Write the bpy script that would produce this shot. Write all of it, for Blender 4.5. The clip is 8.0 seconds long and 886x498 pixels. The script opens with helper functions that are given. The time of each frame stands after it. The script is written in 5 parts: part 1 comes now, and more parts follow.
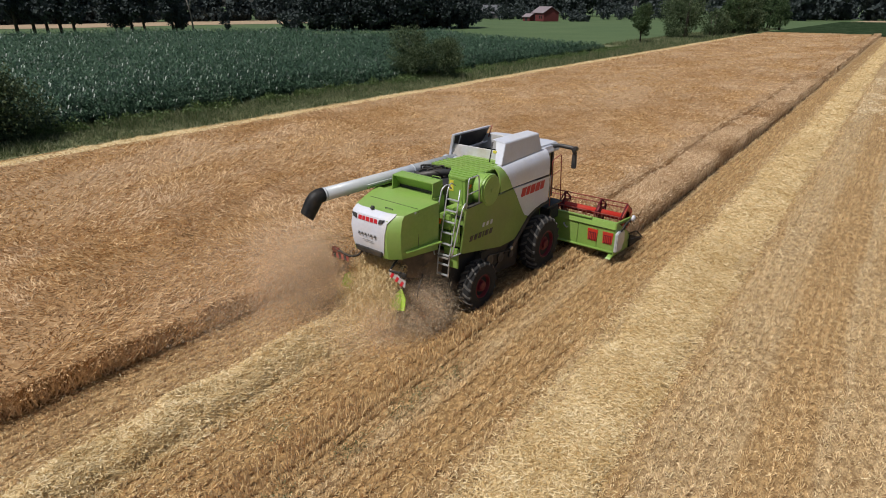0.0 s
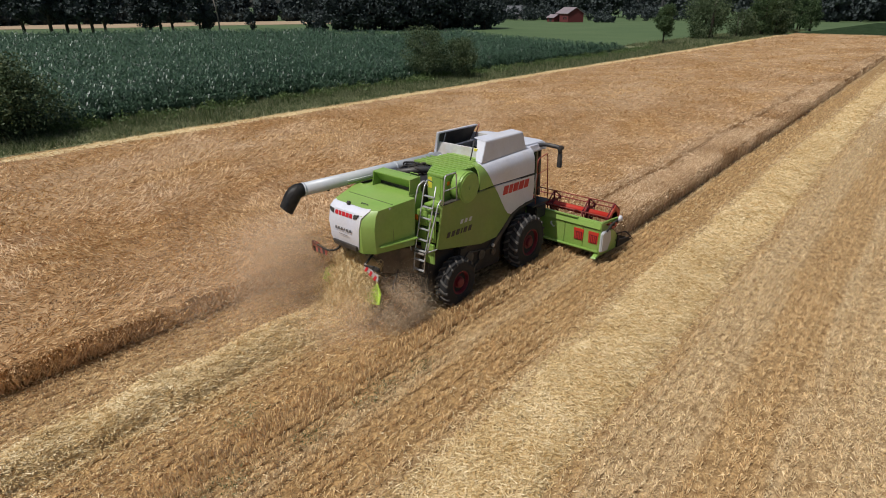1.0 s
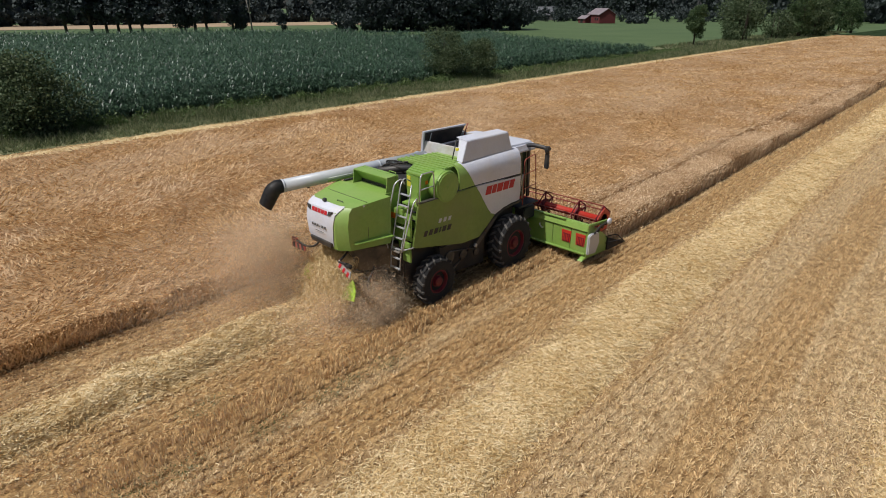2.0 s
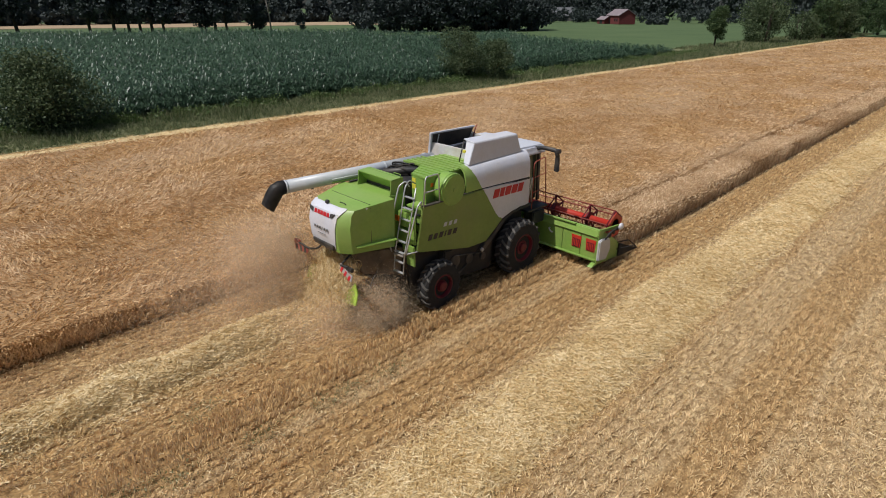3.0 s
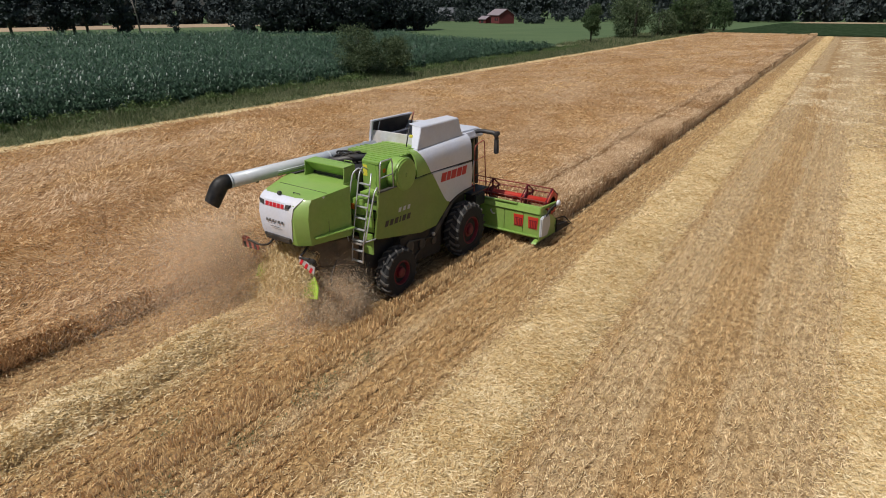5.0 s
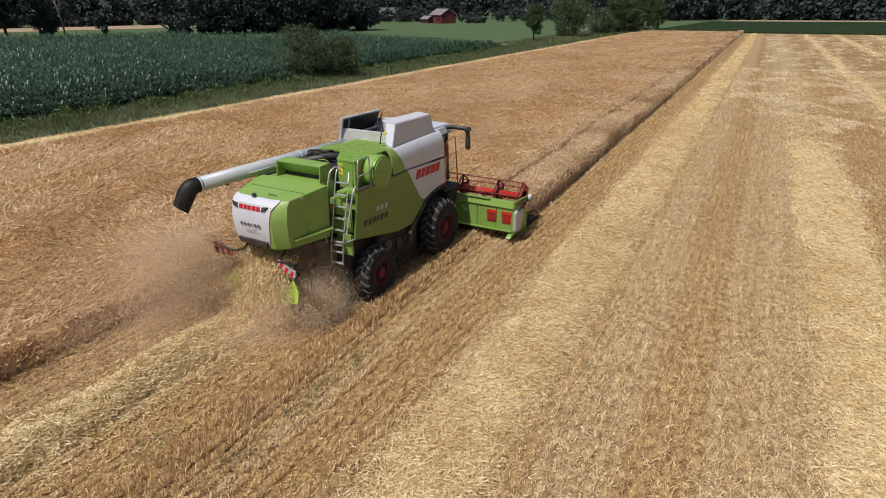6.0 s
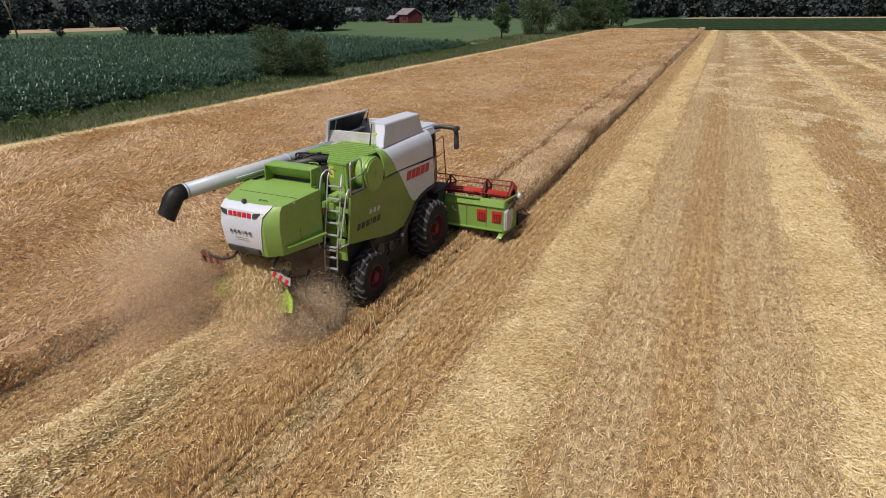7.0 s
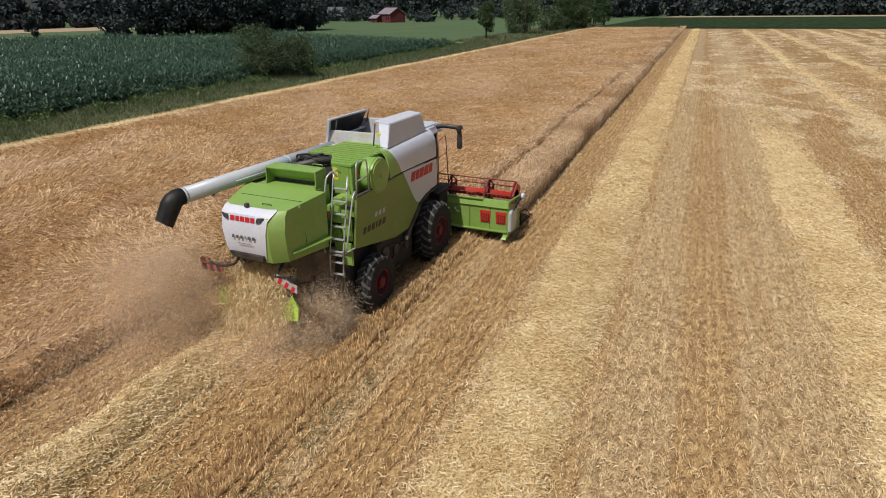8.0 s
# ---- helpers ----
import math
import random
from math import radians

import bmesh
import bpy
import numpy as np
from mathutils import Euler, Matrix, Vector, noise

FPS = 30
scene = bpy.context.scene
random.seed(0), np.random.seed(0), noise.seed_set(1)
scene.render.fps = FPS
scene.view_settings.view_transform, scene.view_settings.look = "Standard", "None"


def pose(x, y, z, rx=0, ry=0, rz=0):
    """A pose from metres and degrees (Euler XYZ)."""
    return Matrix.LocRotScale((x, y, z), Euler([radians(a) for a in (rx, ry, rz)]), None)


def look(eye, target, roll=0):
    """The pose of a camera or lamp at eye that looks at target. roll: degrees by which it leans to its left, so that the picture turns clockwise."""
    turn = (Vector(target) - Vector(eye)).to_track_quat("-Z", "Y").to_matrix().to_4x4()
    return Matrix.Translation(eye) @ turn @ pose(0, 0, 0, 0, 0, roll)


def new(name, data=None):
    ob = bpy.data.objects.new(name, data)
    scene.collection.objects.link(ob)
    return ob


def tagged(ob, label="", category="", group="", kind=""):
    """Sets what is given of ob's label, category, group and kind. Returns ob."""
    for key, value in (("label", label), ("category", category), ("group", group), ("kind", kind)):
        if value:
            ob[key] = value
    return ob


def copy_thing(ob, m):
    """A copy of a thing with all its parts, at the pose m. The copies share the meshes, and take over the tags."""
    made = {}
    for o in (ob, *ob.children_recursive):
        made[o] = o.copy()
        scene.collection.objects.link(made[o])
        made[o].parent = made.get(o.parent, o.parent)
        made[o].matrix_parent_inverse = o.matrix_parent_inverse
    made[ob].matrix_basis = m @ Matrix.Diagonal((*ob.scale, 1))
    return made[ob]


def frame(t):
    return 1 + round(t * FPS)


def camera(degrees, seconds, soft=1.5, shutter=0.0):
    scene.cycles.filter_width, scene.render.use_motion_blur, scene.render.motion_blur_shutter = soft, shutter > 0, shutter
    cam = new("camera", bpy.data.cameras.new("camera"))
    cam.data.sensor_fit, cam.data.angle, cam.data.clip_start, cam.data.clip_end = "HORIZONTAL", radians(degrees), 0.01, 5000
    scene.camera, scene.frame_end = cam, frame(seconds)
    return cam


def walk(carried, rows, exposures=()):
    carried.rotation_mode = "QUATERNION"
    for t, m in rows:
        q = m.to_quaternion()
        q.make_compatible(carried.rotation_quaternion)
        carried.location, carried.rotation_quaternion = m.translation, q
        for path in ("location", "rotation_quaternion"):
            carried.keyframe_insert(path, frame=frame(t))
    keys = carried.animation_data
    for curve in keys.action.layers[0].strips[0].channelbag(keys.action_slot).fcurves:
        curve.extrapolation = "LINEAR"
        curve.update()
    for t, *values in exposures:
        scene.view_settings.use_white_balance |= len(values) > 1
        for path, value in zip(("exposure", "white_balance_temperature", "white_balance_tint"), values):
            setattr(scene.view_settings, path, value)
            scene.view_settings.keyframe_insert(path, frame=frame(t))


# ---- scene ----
cam = camera(77.1, 8.0, soft=1.0)
PATH = [
    (0, (9.667, -15.196, 8.214), (8.534, -13.758, 7.41), 0.0),
    (0.5, (10.221, -14.945, 8.17), (9.081, -13.509, 7.37), -0.2),
    (1, (10.777, -14.578, 8.173), (9.582, -13.189, 7.371), 0.0),
    (1.5, (11.36, -14.189, 8.177), (10.116, -12.844, 7.377), 0.3),
    (2, (11.875, -13.667, 8.137), (10.606, -12.344, 7.338), -0.0),
    (3.5, (11.696, -13.177, 8.027), (10.38, -11.899, 7.229), 0.3),
    (4, (11.322, -13.511, 7.878), (10.069, -12.171, 7.08), 0.5),
    (4.5, (11.042, -14.005, 7.769), (9.892, -12.575, 6.973), 0.4),
    (5, (10.722, -14.347, 7.648), (9.686, -12.832, 6.854), -0.1),
    (6.5, (9.551, -14.674, 7.464), (8.715, -13.04, 6.669), -0.4),
    (7, (9.226, -14.674, 7.447), (8.432, -13.02, 6.651), -0.7),
    (7.5, (8.861, -14.616, 7.431), (8.096, -12.948, 6.635), -0.7),
    (8, (8.476, -14.521, 7.357), (7.732, -12.845, 6.559), -0.8),
]
walk(cam, [(t, look(eye, target, roll)) for t, eye, target, roll in PATH])


# ---- world ----
SUN_ELEVATION, SUN_AZIMUTH = 62.0, 196.0  # azimuth clockwise from +y

world = bpy.data.worlds.new("sky")
scene.world = world
world.use_nodes = True
sky = world.node_tree.nodes.new("ShaderNodeTexSky")
sky.sky_type, sky.sun_disc = "NISHITA", False
sky.sun_elevation, sky.sun_rotation = radians(SUN_ELEVATION), radians(SUN_AZIMUTH)
sky.air_density, sky.dust_density, sky.ozone_density = 0.9, 3.0, 1.0
world.node_tree.links.new(sky.outputs[0], world.node_tree.nodes["Background"].inputs[0])
world.node_tree.nodes["Background"].inputs[1].default_value = 0.064
scene.view_settings.exposure = 0.0

sun = new("sun", bpy.data.lights.new("sun", "SUN"))
sun.data.energy, sun.data.angle, sun.data.color = 3.9, radians(0.53), (0.985, 0.967, 0.95)
away = Vector((math.sin(radians(SUN_AZIMUTH)) * math.cos(radians(SUN_ELEVATION)),
               math.cos(radians(SUN_AZIMUTH)) * math.cos(radians(SUN_ELEVATION)), math.sin(radians(SUN_ELEVATION))))
sun.matrix_world = look(away * 60, (0, 0, 0))


# ---- materials ----
def mat(name, colours, scale=1.0, stretch=(1, 1, 1), rough=0.8, metal=0.0, bump=0.0, bump_scale=20.0, fine=6.0,
        island=0.0, obj=0.0, patch=None, patch_scale=0.1, patch_stretch=(1, 1, 1), spec=0.4, coat=0.0, sheer=0.0, span=0.44):
    """Procedural surface: a ramp of colours over noise at two scales, an optional third tone in patches,
    a random shift by island or by object, and fine relief."""
    m = bpy.data.materials.new(name)
    m.use_nodes = True
    nt = m.node_tree
    N, L = nt.nodes, nt.links
    b = N["Principled BSDF"]
    co = N.new("ShaderNodeTexCoord")
    mp = N.new("ShaderNodeMapping")
    mp.inputs["Scale"].default_value = stretch
    L.new(co.outputs["Object"], mp.inputs[0])
    n1 = N.new("ShaderNodeTexNoise")
    n1.inputs["Scale"].default_value, n1.inputs["Detail"].default_value, n1.inputs["Roughness"].default_value = scale, 5, 0.6
    L.new(mp.outputs[0], n1.inputs["Vector"])
    n2 = N.new("ShaderNodeTexNoise")
    n2.inputs["Scale"].default_value, n2.inputs["Detail"].default_value = scale * fine, 3
    L.new(mp.outputs[0], n2.inputs["Vector"])
    mix = N.new("ShaderNodeMix")
    mix.inputs[0].default_value = 0.42
    L.new(n1.outputs["Fac"], mix.inputs[2])
    L.new(n2.outputs["Fac"], mix.inputs[3])
    fac = mix.outputs[0]
    if island or obj:
        rnd = N.new("ShaderNodeNewGeometry").outputs["Random Per Island"] if island else N.new("ShaderNodeObjectInfo").outputs["Random"]
        sub = N.new("ShaderNodeMath")
        sub.operation = "SUBTRACT"
        L.new(rnd, sub.inputs[0])
        sub.inputs[1].default_value = 0.5
        mad = N.new("ShaderNodeMath")
        mad.operation = "MULTIPLY_ADD"
        L.new(sub.outputs[0], mad.inputs[0])
        mad.inputs[1].default_value = island or obj
        L.new(fac, mad.inputs[2])
        fac = mad.outputs[0]
    ramp = N.new("ShaderNodeValToRGB")
    els = ramp.color_ramp.elements
    while len(els) < len(colours):
        els.new(0.5)
    for n, c in enumerate(colours):
        els[n].position = 0.5 - span / 2 + span * n / max(1, len(colours) - 1)
        els[n].color = (*c, 1)
    L.new(fac, ramp.inputs[0])
    out = ramp.outputs[0]
    if patch:
        mp3 = N.new("ShaderNodeMapping")
        mp3.inputs["Scale"].default_value = patch_stretch
        L.new(co.outputs["Object"], mp3.inputs[0])
        n3 = N.new("ShaderNodeTexNoise")
        n3.inputs["Scale"].default_value, n3.inputs["Detail"].default_value = patch_scale, 4
        L.new(mp3.outputs[0], n3.inputs["Vector"])
        r3 = N.new("ShaderNodeMapRange")
        r3.inputs[1].default_value, r3.inputs[2].default_value = 0.42, 0.62
        r3.inputs[4].default_value = patch[3] if len(patch) > 3 else 0.7
        L.new(n3.outputs["Fac"], r3.inputs[0])
        mx = N.new("ShaderNodeMix")
        mx.data_type = "RGBA"
        L.new(r3.outputs[0], mx.inputs[0])
        L.new(out, mx.inputs[6])
        mx.inputs[7].default_value = (*patch[:3], 1)
        out = mx.outputs[2]
    L.new(out, b.inputs["Base Color"])
    b.inputs["Roughness"].default_value, b.inputs["Metallic"].default_value = rough, metal
    b.inputs["Specular IOR Level"].default_value, b.inputs["Coat Weight"].default_value = spec, coat
    if bump:
        nb = N.new("ShaderNodeTexNoise")
        nb.inputs["Scale"].default_value, nb.inputs["Detail"].default_value = bump_scale, 4
        L.new(mp.outputs[0], nb.inputs["Vector"])
        bp = N.new("ShaderNodeBump")
        bp.inputs["Strength"].default_value, bp.inputs["Distance"].default_value = min(1.0, bump * 5), bump
        L.new(nb.outputs["Fac"], bp.inputs["Height"])
        L.new(bp.outputs[0], b.inputs["Normal"])
    if sheer:
        tr = N.new("ShaderNodeBsdfTranslucent")
        L.new(out, tr.inputs[0])
        ms = N.new("ShaderNodeMixShader")
        ms.inputs[0].default_value = sheer
        L.new(b.outputs[0], ms.inputs[1])
        L.new(tr.outputs[0], ms.inputs[2])
        L.new(ms.outputs[0], N["Material Output"].inputs[0])
    return m


# dark end of the grain: soil, plus shade between straws put in the colour
M_STUBBLE = mat("stubble_ground", [(0.34, 0.28, 0.215), (0.60, 0.59, 0.58), (1.0, 1.0, 1.0)], 4.2, (1.6, 0.9, 1), 0.9, bump=0.06, bump_scale=9, fine=4.5, span=0.22)
M_STRAW = mat("loose_straw", [(0.52, 0.35, 0.14), (0.72, 0.555, 0.295), (0.85, 0.71, 0.45)], 0.6, rough=0.6, island=0.45, sheer=0.1)
M_PALESTRAW = mat("bleached_straw", [(0.66, 0.52, 0.31), (0.82, 0.69, 0.46), (0.93, 0.82, 0.60)], 0.6, rough=0.6, island=0.4, sheer=0.1)
M_SWATH = mat("straw_heap", [(0.32, 0.205, 0.087), (0.57, 0.435, 0.225), (0.80, 0.66, 0.41)], 9.0, (1.6, 1, 1), rough=0.8, bump=0.05, bump_scale=16, fine=3.0, span=0.26)
M_BLADE = mat("stubble_stalk", [(0.64, 0.61, 0.58), (0.82, 0.81, 0.80), (1.0, 1.0, 1.0)], 4.0, (1, 0.6, 1), rough=0.7, island=0.5, sheer=0.1)
# canopy darker than the ears: shade between the stalks put into the colour
M_CROP = mat("shaded_barley", [(0.17, 0.085, 0.026), (0.29, 0.16, 0.058), (0.42, 0.26, 0.115)], 1.6, (1, 1.4, 1), rough=0.8, bump=0.12, bump_scale=7, fine=7.0,
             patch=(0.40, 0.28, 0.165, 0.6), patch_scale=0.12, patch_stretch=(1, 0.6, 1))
M_EAR = mat("barley_ear", [(0.41, 0.23, 0.082), (0.57, 0.368, 0.172), (0.80, 0.57, 0.31)], 0.8, rough=0.65, island=0.5, sheer=0.25,
            patch=(0.74, 0.56, 0.375, 0.6), patch_scale=0.33, patch_stretch=(1, 0.6, 1))
M_EARGREY = mat("greyish_barley_ear", [(0.37, 0.235, 0.12), (0.58, 0.41, 0.235), (0.78, 0.60, 0.40)], 0.9, rough=0.65, island=0.6, sheer=0.2)
M_GROUND = mat("meadow", [(0.040, 0.072, 0.024), (0.065, 0.105, 0.036), (0.09, 0.125, 0.05)], 0.05, rough=0.9, fine=20, bump=0.05, bump_scale=3)
M_GRASS = mat("verge_grass", [(0.070, 0.100, 0.036), (0.135, 0.170, 0.068), (0.28, 0.28, 0.16)], 0.35, rough=0.6, island=0.7, sheer=0.35, spec=0.3)
M_WEED = mat("weed_leaf", [(0.055, 0.095, 0.024), (0.10, 0.155, 0.045), (0.17, 0.22, 0.085)], 0.5, rough=0.55, island=0.6, sheer=0.3, spec=0.3)
M_VERGE = mat("verge_turf", [(0.06, 0.075, 0.03), (0.12, 0.13, 0.055), (0.22, 0.20, 0.11)], 0.8, rough=0.9, fine=8.0, bump=0.1, bump_scale=3)
# palest leaf tones imitate glints of sky, painted leaf by leaf
M_CORN = mat("maize_leaf", [(0.014, 0.038, 0.017), (0.034, 0.076, 0.039), (0.085, 0.150, 0.088)], 0.12, rough=0.42, island=0.75, sheer=0.3, spec=0.45)
# dark green stands in for shade below and between the maize leaves
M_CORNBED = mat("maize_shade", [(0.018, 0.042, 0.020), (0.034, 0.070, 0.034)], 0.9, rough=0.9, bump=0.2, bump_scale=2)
M_BEET = mat("far_green_crop", [(0.012, 0.024, 0.011), (0.024, 0.040, 0.019), (0.042, 0.060, 0.033)], 0.35, (1, 0.4, 1), rough=1.0, bump=0.1, bump_scale=2, spec=0.0, span=0.3)
M_FARGOLD = mat("far_ripe_field", [(0.28, 0.195, 0.12), (0.38, 0.285, 0.18)], 0.1, rough=0.9, bump=0.05)
M_LEAF = mat("tree_leaf", [(0.035, 0.062, 0.024), (0.065, 0.105, 0.042), (0.11, 0.155, 0.068)], 0.15, rough=0.6, island=0.6, sheer=0.35, spec=0.2)
M_BUSHLEAF = mat("bush_leaf", [(0.040, 0.065, 0.028), (0.078, 0.112, 0.052), (0.15, 0.19, 0.10)], 0.4, rough=0.6, island=0.6, sheer=0.35, spec=0.2)
# lifted bluish tone: distance haze put into the leaf colour
M_WOODSHAZE = mat("hazy_woods_leaf", [(0.020, 0.028, 0.030), (0.036, 0.049, 0.047), (0.064, 0.082, 0.074)], 0.05, rough=0.8, island=0.3, sheer=0.1)
M_BARK = mat("bark", [(0.035, 0.028, 0.022), (0.08, 0.065, 0.05)], 3.0, (1, 1, 0.2), 0.9, bump=0.03)
M_DEADWOOD = mat("dead_wood", [(0.16, 0.14, 0.12), (0.28, 0.25, 0.21)], 3.0, (1, 1, 0.2), 0.9)
M_DUST = mat("field_dust", [(0.90, 0.68, 0.46), (0.96, 0.77, 0.55)], 1.0, rough=1.0, spec=0.0, sheer=0.5)
thin = M_DUST.node_tree.nodes.new("ShaderNodeMixShader")
clear = M_DUST.node_tree.nodes.new("ShaderNodeBsdfTransparent")
body = M_DUST.node_tree.nodes["Material Output"].inputs[0].links[0].from_socket
thin.inputs[0].default_value = 0.2
M_DUST.node_tree.links.new(clear.outputs[0], thin.inputs[1])
M_DUST.node_tree.links.new(body, thin.inputs[2])
M_DUST.node_tree.links.new(thin.outputs[0], M_DUST.node_tree.nodes["Material Output"].inputs[0])
M_CHAFF = mat("chaff", [(0.42, 0.34, 0.23), (0.60, 0.49, 0.34)], 1.0, rough=0.9, island=0.8, sheer=0.3)

# lanes of bare brown stubble (0) and of pale chaff (1) across the field, by metres along x
# the narrow dark line at x = 7.35 also paints the swath's shaded edge
LANES = ((-4, .12), (-1.9, .25), (0.6, .06), (1.9, .05), (2.9, .2), (3.2, .5), (3.6, .06), (4.7, .08), (5.3, .5), (7.1, .7), (7.35, .08), (7.7, .52), (8.8, .50), (9.1, .16), (10.2, .16), (10.4, .6),
         (10.9, .3), (11.4, .6), (11.9, .5), (12.5, .8), (14.6, .3), (15.0, .1), (15.9, .2), (16.6, .0), (17.4, .25), (18.2, .4), (20.2, .4), (21.4, .05), (22.5, .02), (24.6, .1), (29.6, .05), (34.0, .6))


def add_lanes(m, brown, pale, amount):
    """Mixes the brown and pale lanes into a material's base colour, with ragged edges."""
    nt = m.node_tree
    N, L = nt.nodes, nt.links
    target = N["Principled BSDF"].inputs["Base Color"]
    src = target.links[0].from_socket
    co = N.new("ShaderNodeTexCoord")
    sp = N.new("ShaderNodeSeparateXYZ")
    L.new(co.outputs["Object"], sp.inputs[0])
    mp = N.new("ShaderNodeMapping")
    mp.inputs["Scale"].default_value = (1.6, 0.3, 1)
    L.new(co.outputs["Object"], mp.inputs[0])
    nz = N.new("ShaderNodeTexNoise")
    nz.inputs["Scale"].default_value, nz.inputs["Detail"].default_value = 1.0, 5
    L.new(mp.outputs[0], nz.inputs["Vector"])
    ad = N.new("ShaderNodeMath")
    ad.operation = "MULTIPLY_ADD"
    ad.inputs[1].default_value = 1.1
    L.new(nz.outputs["Fac"], ad.inputs[0])
    L.new(sp.outputs[0], ad.inputs[2])
    mq = N.new("ShaderNodeMapping")
    mq.inputs["Scale"].default_value = (0.32, 0.13, 1)
    L.new(co.outputs["Object"], mq.inputs[0])
    nq = N.new("ShaderNodeTexNoise")
    nq.inputs["Scale"].default_value, nq.inputs["Detail"].default_value = 1.3, 6
    L.new(mq.outputs[0], nq.inputs["Vector"])
    grow = N.new("ShaderNodeMapRange")
    grow.inputs[1].default_value, grow.inputs[2].default_value, grow.inputs[4].default_value = 14.5, 19.0, 16.0
    L.new(sp.outputs[0], grow.inputs[0])
    blot = N.new("ShaderNodeMath")
    blot.operation = "MULTIPLY_ADD"
    L.new(nq.outputs["Fac"], blot.inputs[0])
    L.new(grow.outputs[0], blot.inputs[1])
    L.new(ad.outputs[0], blot.inputs[2])
    back = N.new("ShaderNodeMath")
    back.operation = "MULTIPLY_ADD"
    back.inputs[1].default_value = -0.5
    L.new(grow.outputs[0], back.inputs[0])
    L.new(blot.outputs[0], back.inputs[2])
    fold = N.new("ShaderNodeMath")
    fold.operation = "PINGPONG"
    fold.inputs[1].default_value = 34.75
    L.new(back.outputs[0], fold.inputs[0])
    west = N.new("ShaderNodeMath")
    west.operation = "MINIMUM"
    L.new(fold.outputs[0], west.inputs[0])
    L.new(back.outputs[0], west.inputs[1])
    rg = N.new("ShaderNodeMapRange")
    rg.inputs[1].default_value, rg.inputs[2].default_value = -4 + 0.55, 34 + 0.55
    L.new(west.outputs[0], rg.inputs[0])
    rp = N.new("ShaderNodeValToRGB")
    els = rp.color_ramp.elements
    while len(els) < len(LANES):
        els.new(0.5)
    for e, (x, v) in zip(els, LANES):
        e.position = (x + 4) / 38
        e.color = (*[a * (1 - v) + b * v for a, b in zip(brown, pale)], 1)
    L.new(rg.outputs[0], rp.inputs[0])
    mx = N.new("ShaderNodeMix")
    mx.data_type, mx.blend_type = "RGBA", "MULTIPLY"
    mx.inputs[0].default_value = amount
    L.new(src, mx.inputs[6])
    L.new(rp.outputs[0], mx.inputs[7])
    L.new(mx.outputs[2], target)


add_lanes(M_STUBBLE, (0.42, 0.253, 0.096), (0.64, 0.495, 0.292), 1.0)
add_lanes(M_BLADE, (0.78, 0.53, 0.245), (0.88, 0.725, 0.47), 1.0)


# ---- helpers for meshes ----
rng = np.random.default_rng(7)


def loose(name, verts, k, material, smooth=False):
    """One mesh of many separate faces with k corners each; verts is (faces * k, 3)."""
    verts = np.asarray(verts, np.float32).reshape(-1, 3)
    n = len(verts) // k
    me = bpy.data.meshes.new(name)
    me.vertices.add(n * k)
    me.vertices.foreach_set("co", verts.ravel())
    me.loops.add(n * k)
    me.loops.foreach_set("vertex_index", np.arange(n * k, dtype=np.int32))
    me.polygons.add(n)
    me.polygons.foreach_set("loop_start", np.arange(0, n * k, k, dtype=np.int32))
    me.update(calc_edges=True)
    me.materials.append(material)
    return me


def sheet(name, xs, ys, zf, material):
    """A grid mesh over the lines xs and ys with heights zf(x, y)."""
    X, Y = np.meshgrid(xs, ys)
    Z = zf(X, Y)
    v = np.stack([X, Y, Z], -1).reshape(-1, 3)
    w, h = len(xs), len(ys)
    i = (np.arange(h - 1)[:, None] * w + np.arange(w - 1)).ravel()
    f = np.stack([i, i + 1, i + w + 1, i + w], -1)
    me = bpy.data.meshes.new(name)
    me.from_pydata(v.tolist(), [], f.tolist())
    me.materials.append(material)
    for p in me.polygons:
        p.use_smooth = True
    return me


def wob(x, y, scale, seed=0.0):
    """Smooth height noise in -1..1 from a few crossed waves, for arrays."""
    r = np.random.default_rng(int(abs(seed) * 10) + 3)
    out = 0
    for n in range(9):
        a, f, p = r.uniform(0, 6.283), scale * r.uniform(0.5, 2.2), r.uniform(0, 6.283)
        out = out + np.sin((x * np.cos(a) + y * np.sin(a)) * f + p)
    return out / 4.5


def sticks(base, top, width):
    """Quads from base to top, each twisted at random about its length."""
    d = top - base
    side = np.cross(d, rng.normal(size=d.shape))
    side *= (width / (np.linalg.norm(side, axis=1) + 1e-9))[:, None] / 2
    return np.stack([base - side, base + side, top + side * 0.7, top - side * 0.7], 1)


def spikes(base, top, width):
    """Narrow triangles from base to top."""
    d = top - base
    side = np.cross(d, rng.normal(size=d.shape))
    side *= (width / (np.linalg.norm(side, axis=1) + 1e-9))[:, None] / 2
    return np.stack([base - side, base + side, top], 1)


def leaf_cards(centres, size, squash=0.6):
    """Small four-cornered leaves at the centres, turned at random."""
    n = len(centres)
    a, b = rng.normal(size=(n, 3)), rng.normal(size=(n, 3))
    a /= np.linalg.norm(a, axis=1)[:, None]
    b -= (a * b).sum(1)[:, None] * a
    b /= np.linalg.norm(b, axis=1)[:, None]
    s = (size * rng.uniform(0.6, 1.3, n))[:, None]
    return np.stack([centres - a * s, centres + b * s * squash, centres + a * s, centres - b * s * squash], 1)


def part(name, bm, material, parent, label=""):
    me = bpy.data.meshes.new(name)
    for e in bm.edges:
        if len(e.link_faces) == 2 and e.calc_face_angle(0.0) > 0.6:
            e.smooth = False
    bm.to_mesh(me)
    bm.free()
    me.materials.append(material)
    ob = new(name, me)
    ob.parent = parent
    if label:
        ob["label"] = label
    return ob


